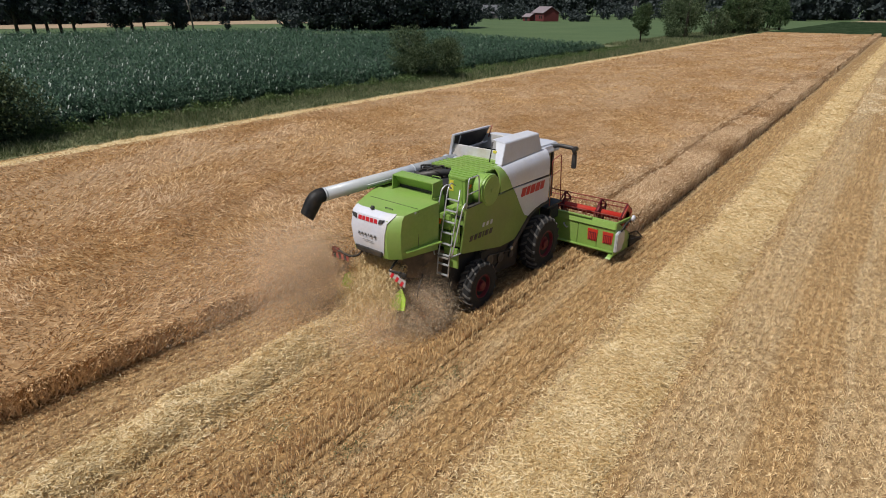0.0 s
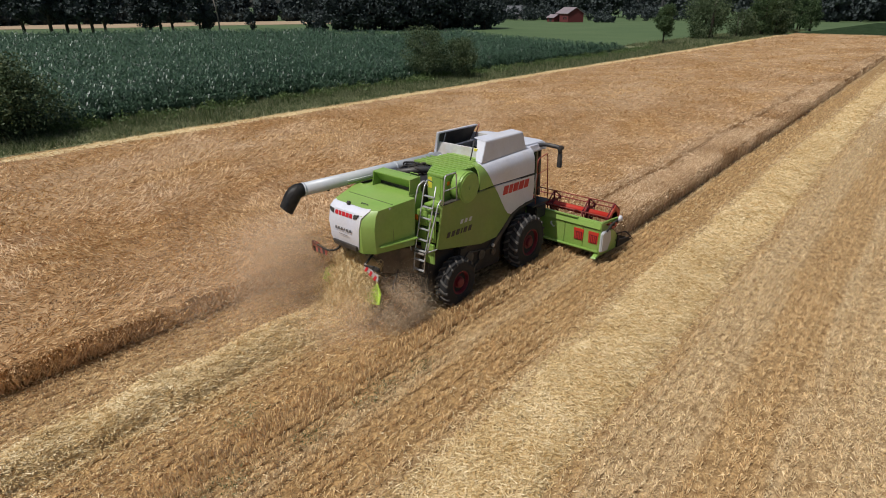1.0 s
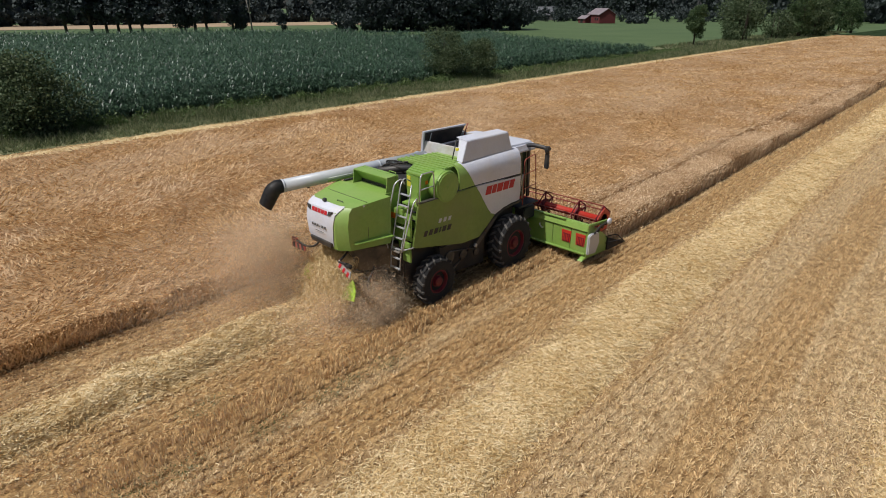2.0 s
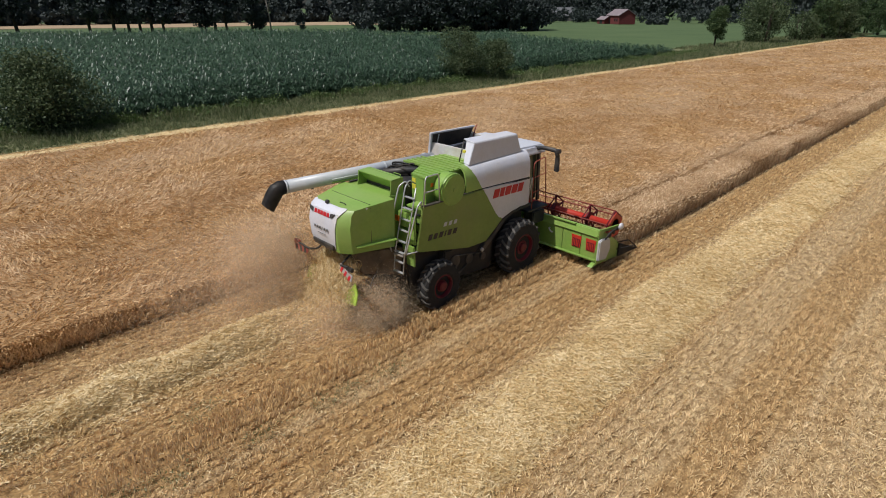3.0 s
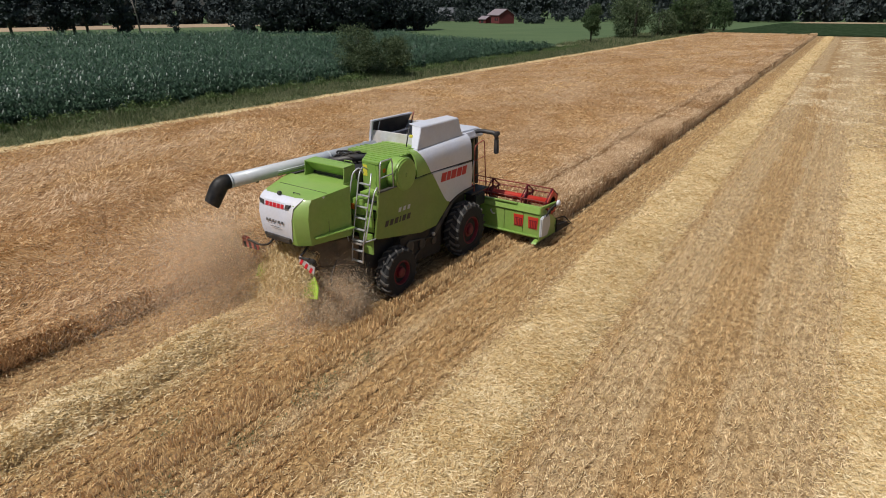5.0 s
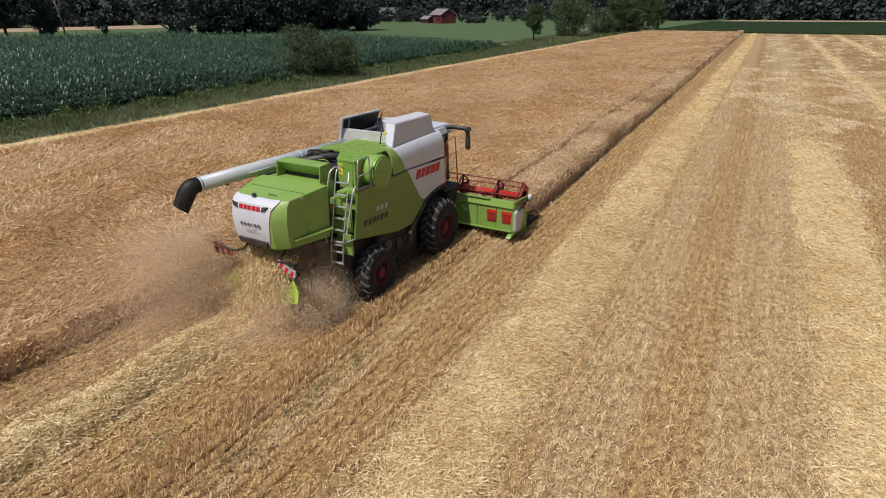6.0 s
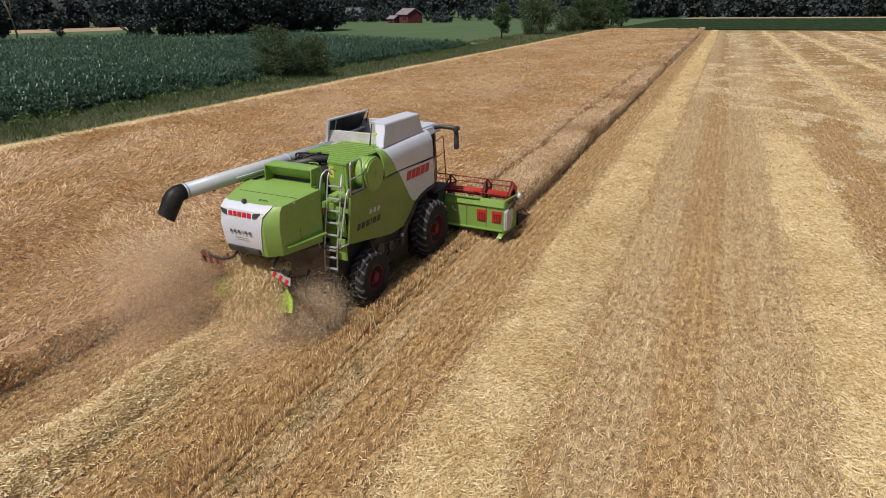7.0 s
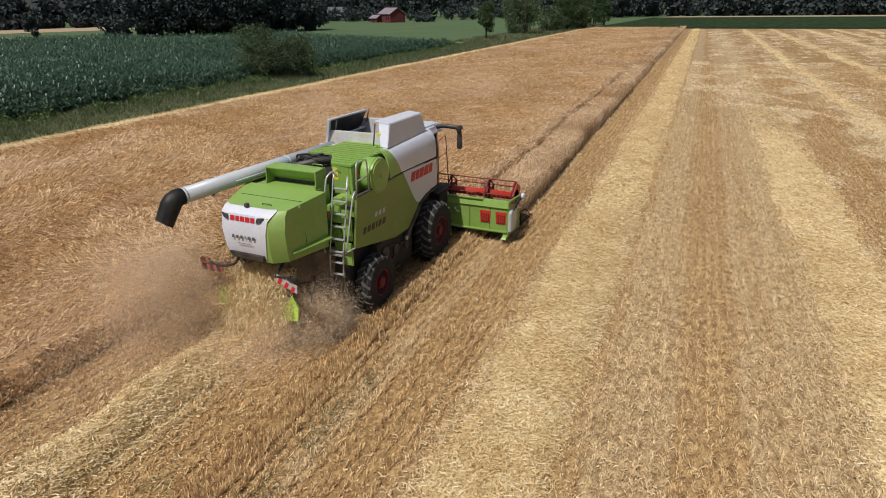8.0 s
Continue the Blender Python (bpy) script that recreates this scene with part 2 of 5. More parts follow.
def meshpart(name, me, parent, label=""):
    ob = new(name, me)
    ob.parent = parent
    if label:
        ob["label"] = label
    return ob


# ---- the land ----
FAR_RIPE = [(-266, 15), (-262, 41), (-246, 77), (-241, 126), (-228, 162), (-224, 182), (-284, 206), (-300, 157), (-316, 99), (-334, 55), (-338, 15)]
FIELD_LEFT, FIELD_END, CROP_LEFT = -29.8, 192.0, -25.4
CUT_LEFT, CUT_RIGHT, CUT_FRONT = -3.45, 3.2, 3.3


def near_far(lo, hi, mid, fine, coarse):
    a = np.arange(lo, mid, fine)
    return np.r_[a, np.arange(mid, hi + coarse * 0.5, coarse)]


ground = tagged(new("ground", sheet("ground", np.linspace(-2400, 2400, 49), np.linspace(-600, 4200, 49), lambda x, y: x * 0 - 0.08, M_GROUND)),
                "flat green meadow land reaching to the horizon", "ground", kind="structure")

stubble = tagged(new("stubble_field", sheet("stubble_field", np.r_[np.arange(FIELD_LEFT, 34, 0.4), np.arange(34, 320, 20)],
                 near_far(-60, FIELD_END, 40, 0.4, 4), lambda x, y: 0.014 + 0.03 * np.clip(wob(x * 1.6, y * 0.3, 2.5), -1, 1) * (x > -28) * (x < 33), M_STUBBLE)),
                 "pale brown cut barley stubble in drill rows", "stubble field", kind="structure")


def far_sheet(name, corners, material, label, category, z=0.02, thick=0.0):
    bm = bmesh.new()
    f = bm.faces.new([bm.verts.new((x, y, z + thick)) for x, y in corners])
    if thick:
        ext = bmesh.ops.extrude_face_region(bm, geom=[f])
        bmesh.ops.translate(bm, vec=(0, 0, -thick), verts=[v for v in ext["geom"] if isinstance(v, bmesh.types.BMVert)])
    bmesh.ops.recalc_face_normals(bm, faces=bm.faces)
    me = bpy.data.meshes.new(name)
    bm.to_mesh(me)
    bm.free()
    me.materials.append(material)
    return tagged(new(name, me), label, category, kind="structure")


far_sheet("far_green_field", [(-27, 194), (420, 194), (420, 352), (-20, 352)], M_BEET, "dark green low crop behind the stubble field", "field", 0.0, 0.3)
far_sheet("far_ripe_field", FAR_RIPE, M_FARGOLD, "distant strip of ripe golden cereal", "field")
far_sheet("far_road", [(-18, 362), (420, 362), (420, 398), (-10, 398)], M_FARGOLD, "pale dry strip in front of the far trees", "field")


# standing barley: a canopy with a ragged top, and the ears and stalks that stand out of it
def crop_here(x, y):
    return (x > CROP_LEFT) & (y < FIELD_END - 2) & ((x < CUT_LEFT) | ((y > CUT_FRONT) & (x < CUT_RIGHT)))


def tramline(x, y):
    return np.exp(-((x - 1.15 - 0.10 * wob(y, 0 * y, 0.12, 4)) / 0.21) ** 2) * (y > CUT_FRONT)


def crop_top(x, y):
    z = 0.62 + 0.07 * wob(x, y, 0.55, 1) + 0.05 * wob(x, y, 2.6, 2)
    ahead = y > CUT_FRONT
    z = z + 0.24 * np.clip((x - 1.2) / 0.3, 0, 1) * ahead - 0.62 * tramline(x, y)
    ragged = 0.05 * wob(y, 0 * y, 7.0, 5)
    lip = np.clip((x - CUT_RIGHT + 0.20 + ragged) / 0.2, 0, 1) * ahead + np.clip((x - CUT_LEFT + 0.35 + 0.16 * wob(y, 0 * y, 1.7, 6)) / 0.35, 0, 1) * (1 - ahead)
    return np.maximum(0.08, z * (1 - 0.4 * np.clip(lip, 0, 1) ** 2))


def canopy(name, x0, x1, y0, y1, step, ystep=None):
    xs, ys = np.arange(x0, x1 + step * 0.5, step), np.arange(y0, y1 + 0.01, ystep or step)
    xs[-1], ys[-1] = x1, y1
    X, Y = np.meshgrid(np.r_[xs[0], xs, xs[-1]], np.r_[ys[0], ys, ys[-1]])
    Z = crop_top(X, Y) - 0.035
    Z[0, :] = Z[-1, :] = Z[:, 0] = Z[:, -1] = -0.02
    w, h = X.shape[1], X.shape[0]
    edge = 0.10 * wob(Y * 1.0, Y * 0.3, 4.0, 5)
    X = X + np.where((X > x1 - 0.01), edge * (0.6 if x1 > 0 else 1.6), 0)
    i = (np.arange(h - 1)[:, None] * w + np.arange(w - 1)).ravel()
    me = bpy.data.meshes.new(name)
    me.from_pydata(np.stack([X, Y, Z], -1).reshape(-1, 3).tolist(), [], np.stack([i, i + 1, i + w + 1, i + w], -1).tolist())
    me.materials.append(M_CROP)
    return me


def barley(name, boxes, material):
    """Stalks, drooping ears and awns over (x0, x1, y0, y1, plants a square metre, size) boxes."""
    out = []
    for x0, x1, y0, y1, dens, size in boxes:
        n = int((x1 - x0) * (y1 - y0) * dens)
        x, y = rng.uniform(x0, x1, n), rng.uniform(y0, y1, n)
        keep = crop_here(x, y) & (rng.random(n) > 2.2 * tramline(x, y))
        x, y = x[keep], y[keep]
        n = len(x)
        z = crop_top(x, y)
        upright = ((x > 0.9) & (y > CUT_FRONT)) | ((x > CUT_LEFT - 0.5) & (y < CUT_FRONT))
        flow = 2.6 * wob(x, y, 0.35, 7) + 1.2 * wob(x, y, 1.6, 8) + rng.normal(0, 0.7, n)
        lay = rng.uniform(0.05, 0.32, n) * np.where(upright, 0.35, 1)
        brink = (x > CUT_LEFT - 0.55) & (y < CUT_FRONT)
        flow = np.where(brink, rng.normal(-0.2, 0.7, n), flow)
        lay = np.where(brink, rng.uniform(0.05, 0.5, n), lay)
        lean = np.stack([np.cos(flow), np.sin(flow)], -1) * lay[:, None]
        base = np.stack([x, y, z * 0.15], -1)
        top = np.stack([x + lean[:, 0], y + lean[:, 1], z + rng.normal(0.0, 0.03, n)], -1)
        out.append(spikes(base, top, 0.022 * size))
        d = np.concatenate([lean / lay[:, None], rng.uniform(-0.25, 1.0, (n, 1)) + 0.5 * upright[:, None]], 1)
        d /= np.linalg.norm(d, axis=1)[:, None]
        lodged = (x < CUT_LEFT - 0.5) & (y < CUT_FRONT + 6)
        ear = (rng.uniform(0.07, 0.16, n) * np.where(upright, 0.5, 1) * np.where(lodged, 1.45, 1))[:, None] * size ** 0.5
        out.append(spikes(top + d * ear, top - d * ear * 0.5, rng.uniform(0.020, 0.042, n) * size))
    return loose(name, np.concatenate([o.reshape(-1, 3) for o in out]), 3, material)


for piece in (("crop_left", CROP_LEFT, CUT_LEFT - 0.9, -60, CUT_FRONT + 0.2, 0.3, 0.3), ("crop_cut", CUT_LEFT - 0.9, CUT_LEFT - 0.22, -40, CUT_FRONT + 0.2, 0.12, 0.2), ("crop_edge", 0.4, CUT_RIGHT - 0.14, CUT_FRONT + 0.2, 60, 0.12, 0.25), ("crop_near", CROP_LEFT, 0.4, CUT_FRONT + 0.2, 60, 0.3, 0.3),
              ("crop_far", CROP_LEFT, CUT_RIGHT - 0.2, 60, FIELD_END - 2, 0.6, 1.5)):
    tagged(new("standing_barley", canopy(*piece)), "ripe golden standing barley, ragged and partly lodged, gap shade in its colour", "barley", kind="stuff")
tagged(new("barley_ears", barley("barley_ears", [
    (-14, CUT_LEFT, -15, CUT_FRONT, 165, 1.1), (-14, 0.4, CUT_FRONT, 26, 140, 1.1), (-4.0, CUT_LEFT, -15, CUT_FRONT, 560, 1.1),
    (CROP_LEFT, -14, -12, 30, 72, 1.35), (CROP_LEFT, 0.5, 26, 60, 42, 1.6), (CROP_LEFT, 1.0, 60, 120, 14, 2.4), (CROP_LEFT, 1.6, 120, 188, 6, 3.2)], M_EAR)),
    "golden drooping barley ears and stalks", "barley", kind="stuff")
tagged(new("barley_ears", barley("barley_ears", [
    (0.4, CUT_RIGHT, CUT_FRONT, 26, 330, 1.0), (2.6, CUT_RIGHT, CUT_FRONT, 60, 300, 1.0), (2.95, CUT_RIGHT, CUT_FRONT, 40, 500, 1.1), (0.5, CUT_RIGHT, 26, 60, 110, 1.5),
    (0.9, CUT_RIGHT, 60, 120, 50, 2.2), (1.5, CUT_RIGHT, 120, 188, 20, 3.0)], M_EARGREY)),
    "greyish upright barley ears along the cut edge", "barley", kind="stuff")


# pale trampled edge of the field
def swath_shape(x, y, cx, w, hgt):
    u = (x - cx - (0.16 if cx > -20 else 0.5) * wob(y, y * 0, 0.35, cx)) / (w * (1 + 0.16 * wob(y, 0 * y, 0.9, cx + 3) + 0.12 * wob(y, 0 * y, 4.0, cx + 6)))
    return np.clip(1 - u ** 4, 0, 1) ** 0.8 * hgt * (0.80 + 0.24 * wob(x, y, 2.0, cx + 1) + 0.1 * wob(x, y, 6, cx + 2))


def swath(cx, y0, y1, w, hgt, boxes, label):
    xs, ys = np.arange(cx - w - 0.3, cx + w + 0.31, 0.12), near_far(y0, y1, min(y1, 8), 0.16, 1.3)
    body = tagged(new("straw_swath", sheet("straw_swath", xs, ys, lambda x, y: np.where(np.abs(x - cx) > w * 1.22, -0.15, swath_shape(x, y, cx, w, hgt) * (np.clip((y1 - y) / 22, 0, 1) if 0 < y1 < 100 else 1) - 0.08), M_SWATH)), label, "straw", kind="stuff")
    out = []
    for a, b, dens, size in boxes:
        n = int((b - a) * 2 * w * dens)
        x, y = cx + np.where(rng.random(n) < 0.7, rng.uniform(-1.1, 1.1, n), rng.normal(0, 1.05, n)) * w, rng.uniform(a, b, n)
        near = y > -15.4 + 0.66 * (x + 1.5)
        x, y = x[near], y[near]
        n = len(x)
        z = np.maximum(swath_shape(x, y, cx, w, hgt) - 0.05, 0.02) + rng.uniform(-0.03, 0.06, n)
        az, el = rng.uniform(0, 6.283, n), rng.normal(0.0, 0.22, n)
        ln = rng.uniform(0.03, 0.10, n) * size ** 0.6
        d = np.stack([np.cos(az) * np.cos(el), np.sin(az) * np.cos(el), np.sin(el)], -1) * ln[:, None]
        c = np.stack([x, y, z], -1)
        out.append(spikes(c - d, c + d, rng.uniform(0.013, 0.026, n) * size))
    meshpart("loose_straw", loose("loose_straw", np.concatenate(out).reshape(-1, 3), 3, M_STRAW), body)


swath(-0.55, -30, -6.1, 0.74, 0.48, [(-15.5, -6.0, 3600, 1.0)], "fresh pale straw swath dropped behind the combine")
swath(6.2, -24, FIELD_END - 3, 1.0, 0.30, [(-14, 6, 1700, 1.0), (6, 30, 700, 1.3), (30, 80, 160, 2.2), (80, 188, 50, 3.6)], "pale straw swath along the stubble")
swath(13.3, -24, 34, 1.2, 0.34, [(-10, 6, 800, 1.0), (6, 18, 300, 1.3), (18, 34, 160, 1.5), (34, 60, 30, 2.0)], "yellowish straw swath along the stubble")
swath(19.3, 12, FIELD_END - 3, 0.9, 0.14, [(8, 40, 90, 1.6), (40, 100, 34, 2.4), (100, 188, 14, 3.6)], "pale straw swath along the stubble")
swath(26.6, 10, FIELD_END - 3, 1.0, 0.13, [(10, 50, 120, 1.7), (50, 188, 24, 3.2)], "pale straw swath along the stubble")
for k in range(4):
    swath(35.0 + 7.1 * k, 12, FIELD_END - 3, 1.0, 0.13, [(40, 188, 12, 3.4)], "distant pale straw swath on the stubble")
swath(-28.7, -40, FIELD_END - 1, 0.8, 0.16, [(-15, 60, 110, 1.5), (60, 188, 26, 3.0)], "pale trampled straw along the field's edge")


def in_reach(x, y):
    """The part of the field that lies before the oblique near edge of the planted stalks."""
    return y > -15.4 + 0.66 * (x + 1.5)


def stubble_stalks(boxes):
    """Tufts of cut stalks in drill rows along y: (x0, x1, y0, y1, tufts a square metre, stalks a tuft, size)."""
    out = []
    for x0, x1, y0, y1, dens, each, size in boxes:
        n = int((x1 - x0) * (y1 - y0) * dens)
        x = np.round(rng.uniform(x0, x1, n) / 0.23) * 0.23 + rng.normal(0, 0.022, n)
        y = rng.uniform(y0, y1, n)
        wheel = (np.minimum(np.abs(x - 1.45), np.abs(x + 1.9)) < 0.33) & (y > -4.3) & (y < 1.3)
        band = np.sin(8.4 * x + 1.1 * np.sin(1.3 * x)) + 0.5 * np.sin(21 * x + 0.6 * np.sin(0.4 * y))
        clump = 0.55 * wob(x * 2.2, y, 7.0, 11) + 0.4 * wob(x, y, 1.6, 12) + 0.33 * band
        keep = ~crop_here(x, y) & ~wheel & in_reach(x, y) & (clump + rng.normal(0, 0.35, n) > -0.35)
        x, y, clump = np.repeat(x[keep], each), np.repeat(y[keep], each), np.repeat(clump[keep], each)
        tuft = np.repeat(rng.normal(0, 1, (int(keep.sum()), 3)), each, axis=0)
        n = len(x)
        tall = 0.08 + 0.15 * np.clip((x - 1.80 - 0.02 * tuft[:, 0]) / 0.06, 0, 1) * np.clip((2.8 - x) / 0.6, 0, 1) + 0.03 * (x > 1.9) * (x < 4.8) + 0.01 * (x > 7.3)
        hgt = np.maximum(0.03, (tall + 0.018 * tuft[:, 2] + 0.03 * clump) * rng.uniform(0.6, 1.15, n)) * size ** 0.4
        base = np.stack([x + rng.normal(0, 0.018, n) * size, y + rng.normal(0, 0.030, n) * size, 0 * x], -1)
        top = base + np.stack([0.022 * tuft[:, 0] + rng.normal(0, 0.035, n), 0.045 * tuft[:, 1] + rng.normal(0, 0.05, n), hgt], -1)
        out.append(spikes(top, base, rng.uniform(0.013, 0.025, n) * size))
    return loose("stubble_stalks", np.concatenate(out).reshape(-1, 3), 3, M_BLADE)


tagged(new("stubble_stalks", stubble_stalks([(CUT_LEFT, 14.5, -15, 6, 235, 4, 0.95), (1.84, 2.4, -5, 3, 700, 5, 1.0), (CUT_RIGHT, 20, 6, 26, 70, 4, 1.25), (CUT_RIGHT, 34, 26, 70, 20, 3, 2.2)])),
       "short cut barley stalks standing in rows", "stubble", kind="stuff")


def litter(boxes, tousled=False):
    out = []
    for x0, x1, y0, y1, dens, size in boxes:
        n = int((x1 - x0) * (y1 - y0) * dens)
        x, y = rng.uniform(x0, x1, n), rng.uniform(y0, y1, n)
        pale = np.interp(x, [a for a, b in LANES], [b for a, b in LANES])
        keep = ~crop_here(x, y) & in_reach(x, y) & (rng.random(n) < 0.10 + 0.55 * pale)
        if tousled:
            keep = wob(x, y * 0.45, 0.9, 61) + 0.6 * wob(x, y * 0.8, 2.6, 62) + rng.normal(0, 0.12, n) > 0.15
        x, y = x[keep], y[keep]
        n = len(x)
        az, ln = rng.uniform(0, 6.283, n), rng.uniform(0.02, 0.055, n) * size
        d = np.stack([np.cos(az) * ln, np.sin(az) * ln, rng.normal(0, 0.025, n)], -1)
        c = np.stack([x, y, rng.uniform(0.04, 0.13, n)], -1)
        out.append(spikes(c - d, c + d, rng.uniform(0.010, 0.018, n) * size))
    return loose("straw_litter", np.concatenate(out).reshape(-1, 3), 3, M_PALESTRAW if tousled else M_STRAW)


tagged(new("straw_litter", litter([(CUT_LEFT, 14.5, -15, 6, 420, 0.95), (7.4, 12, 6, 60, 60, 1.3), (CUT_RIGHT, 7.4, 6, 40, 40, 1.5), (10, 34, 60, 150, 8, 2.8)])),
       "scattered loose pale straw on the stubble", "straw", kind="stuff")


tagged(new("straw_litter", litter([(14.2, 26, 3, 34, 200, 1.9), (7.6, 19, 34, 75, 60, 2.8), (19, 40, 34, 75, 36, 3.0), (9.5, 60, 75, 170, 7, 5.0)], True)),
       "tousled pale straw lying in uneven patches", "straw", kind="stuff")


# low green weeds among the stubble
def weeds(spots, n):
    c = [np.stack([rng.normal(x, 0.16, n), rng.normal(y, 0.30, n), rng.uniform(0.04, 0.20, n)], -1) for x, y in spots]
    return loose("weeds", leaf_cards(np.concatenate(c), 0.028, 0.4).reshape(-1, 3), 4, M_GRASS)


tagged(new("weeds", weeds(((1.35, -10.2), (2.92, -7.4), (2.94, -8.1), (2.86, -11.3), (3.0, -6.3), (2.9, -9.6), (2.6, -12.2)), 170)), "low green weeds between the stubble rows", "weed", kind="stuff")


# green verge and maize
def grass(boxes):
    out = []
    for x0, x1, y0, y1, dens, tall, size in boxes:
        n = int((x1 - x0) * (y1 - y0) * dens)
        x, y = rng.uniform(x0, x1, n), rng.uniform(y0, y1, n)
        hgt = tall * rng.uniform(0.5, 1.2, n) * (1 + 0.4 * wob(x, y, 0.8, 21))
        base = np.stack([x, y, 0 * x], -1)
        out.append(spikes(base, base + np.stack([rng.normal(0, 0.2, n), rng.normal(0, 0.2, n), hgt], -1), 0.05 * size))
    return loose("verge_grass", np.concatenate(out).reshape(-1, 3), 3, M_GRASS)


def weed_clumps(spots, leaves, leaf):
    """Leafy weeds in low uneven mounds: (x, y, radius, height)."""
    out = []
    for x, y, rad, tall in spots:
        d = rng.normal(size=(leaves, 3))
        d /= np.linalg.norm(d, axis=1)[:, None]
        p = d * (rng.uniform(0.2, 1, leaves) ** 0.5)[:, None] * (rad, rad, tall) + (x, y, 0.05)
        p[:, 2] = np.abs(p[:, 2])
        out.append(leaf_cards(p, leaf, 0.45))
    return loose("verge_weeds", np.concatenate(out).reshape(-1, 3), 4, M_WEED)


far_sheet("verge", [(-44, -60), (-29.6, -60), (-29.6, 192), (-44, 192)], M_VERGE, "rough green turf of the field verge", "verge", 0.03)
tagged(new("verge_grass", grass([(-35.6, -29.7, -16, 40, 75, 0.36, 1.1), (-35.6, -32.0, -16, 40, 50, 0.5, 1.2), (-35.8, -33.4, -16, 110, 30, 0.55, 1.5), (-38, -29.7, 40, 110, 34, 0.6, 1.6), (-44, -29.7, 110, 230, 10, 0.6, 3.0)])),
       "tall rough green grass on the field verge", "grass", kind="stuff")
SPOTS = [(-34.7 + rng.normal(0, 0.45), rng.uniform(-14, 100), rng.uniform(0.5, 1.5), rng.uniform(0.6, 1.15)) for n in range(230)]
tagged(new("verge_weeds", weed_clumps(SPOTS, 170, 0.11)), "leafy fresh green weeds at the foot of the maize", "weed", kind="stuff")

MAIZE_EDGE = [(-35.4, -120), (-35.4, 93), (-45, 90), (-60, 96), (-80, 106), (-104, 128), (-101, 109), (-113, 92), (-138, 98), (-164, 68), (-178, 22), (-190, -120)]


def in_maize(x, y):
    inside = np.zeros(x.shape, bool)
    for (ax, ay), (bx, by) in zip(MAIZE_EDGE, MAIZE_EDGE[1:] + MAIZE_EDGE[:1]):
        cross = ((ay > y) != (by > y)) & (x < (bx - ax) * (y - ay) / (by - ay + 1e-9) + ax)
        inside ^= cross
    return inside


far_sheet("maize_bed", MAIZE_EDGE, M_CORNBED, "ground under the maize with shade in its green colour", "field", 0.02)


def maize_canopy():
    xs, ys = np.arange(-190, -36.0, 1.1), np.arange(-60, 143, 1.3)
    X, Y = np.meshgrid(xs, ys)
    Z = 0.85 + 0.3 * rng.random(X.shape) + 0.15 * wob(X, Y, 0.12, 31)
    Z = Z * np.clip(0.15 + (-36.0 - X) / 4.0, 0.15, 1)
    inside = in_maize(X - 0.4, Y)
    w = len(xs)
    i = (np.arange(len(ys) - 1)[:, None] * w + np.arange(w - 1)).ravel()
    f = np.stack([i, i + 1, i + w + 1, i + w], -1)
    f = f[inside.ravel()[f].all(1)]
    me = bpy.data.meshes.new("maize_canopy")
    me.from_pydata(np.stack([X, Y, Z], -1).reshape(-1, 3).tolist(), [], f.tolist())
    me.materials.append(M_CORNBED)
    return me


tagged(new("maize_canopy", maize_canopy()), "dense inner leaves of the maize, gap shade in their colour", "maize", kind="stuff")


def maize(boxes):
    out = []
    for x0, x1, y0, y1, dens, leaves, size in boxes:
        n = int((x1 - x0) * (y1 - y0) * dens)
        x, y = np.round(rng.uniform(x0, x1, n) / 0.75) * 0.75 + rng.normal(0, 0.06, n), rng.uniform(y0, y1, n)
        keep = in_maize(x, y)
        x, y = x[keep], y[keep]
        tall = 2.0 + 0.18 * wob(x, y, 0.12, 31) + rng.normal(0, 0.1, len(x))
        tall *= np.clip(0.5 + (-35.4 - x) / 5.0, 0.5, 1)
        for k in range(leaves):
            n = len(x)
            az = rng.uniform(0, 6.283, n)
            ln = rng.uniform(0.38, 0.64, n) * size
            z0 = tall * np.where(x > -37.4, rng.uniform(0.08, 0.97, n), rng.uniform(0.5, 0.97, n))
            d = np.stack([np.cos(az), np.sin(az), 0 * az], -1)
            s = np.stack([-np.sin(az), np.cos(az), 0 * az], -1) * 0.055 * size
            p0 = np.stack([x, y, z0], -1)
            p1 = p0 + d * (ln * 0.5)[:, None] + np.array([0, 0, 1]) * (ln * rng.uniform(0.15, 0.6, n))[:, None]
            p2 = p1 + d * (ln * 0.55)[:, None] + np.array([0, 0, 1]) * (ln * rng.uniform(-0.5, 0.1, n))[:, None]
            out.append(np.stack([p0 - s * 0.6, p0 + s * 0.6, p1 + s, p1 - s], 1))
            out.append(np.stack([p1 - s, p1 + s, p2 + s * 0.15, p2 - s * 0.15], 1))
    return loose("maize_plants", np.concatenate(out).reshape(-1, 3), 4, M_CORN)


tagged(new("maize_plants", maize([(-46, -36.2, -14, 60, 7, 6, 0.9), (-37.6, -35.2, -16, 94, 9, 6, 0.9), (-58, -46, -14, 60, 4, 5, 1.0), (-58, -36.2, 60, 100, 3, 4, 1.1), (-90, -58, -20, 110, 2.2, 3, 1.2), (-188, -90, -40, 132, 0.9, 3, 1.4)])),
       "dense dark green maize plants with arching leaves", "maize", kind="stuff")


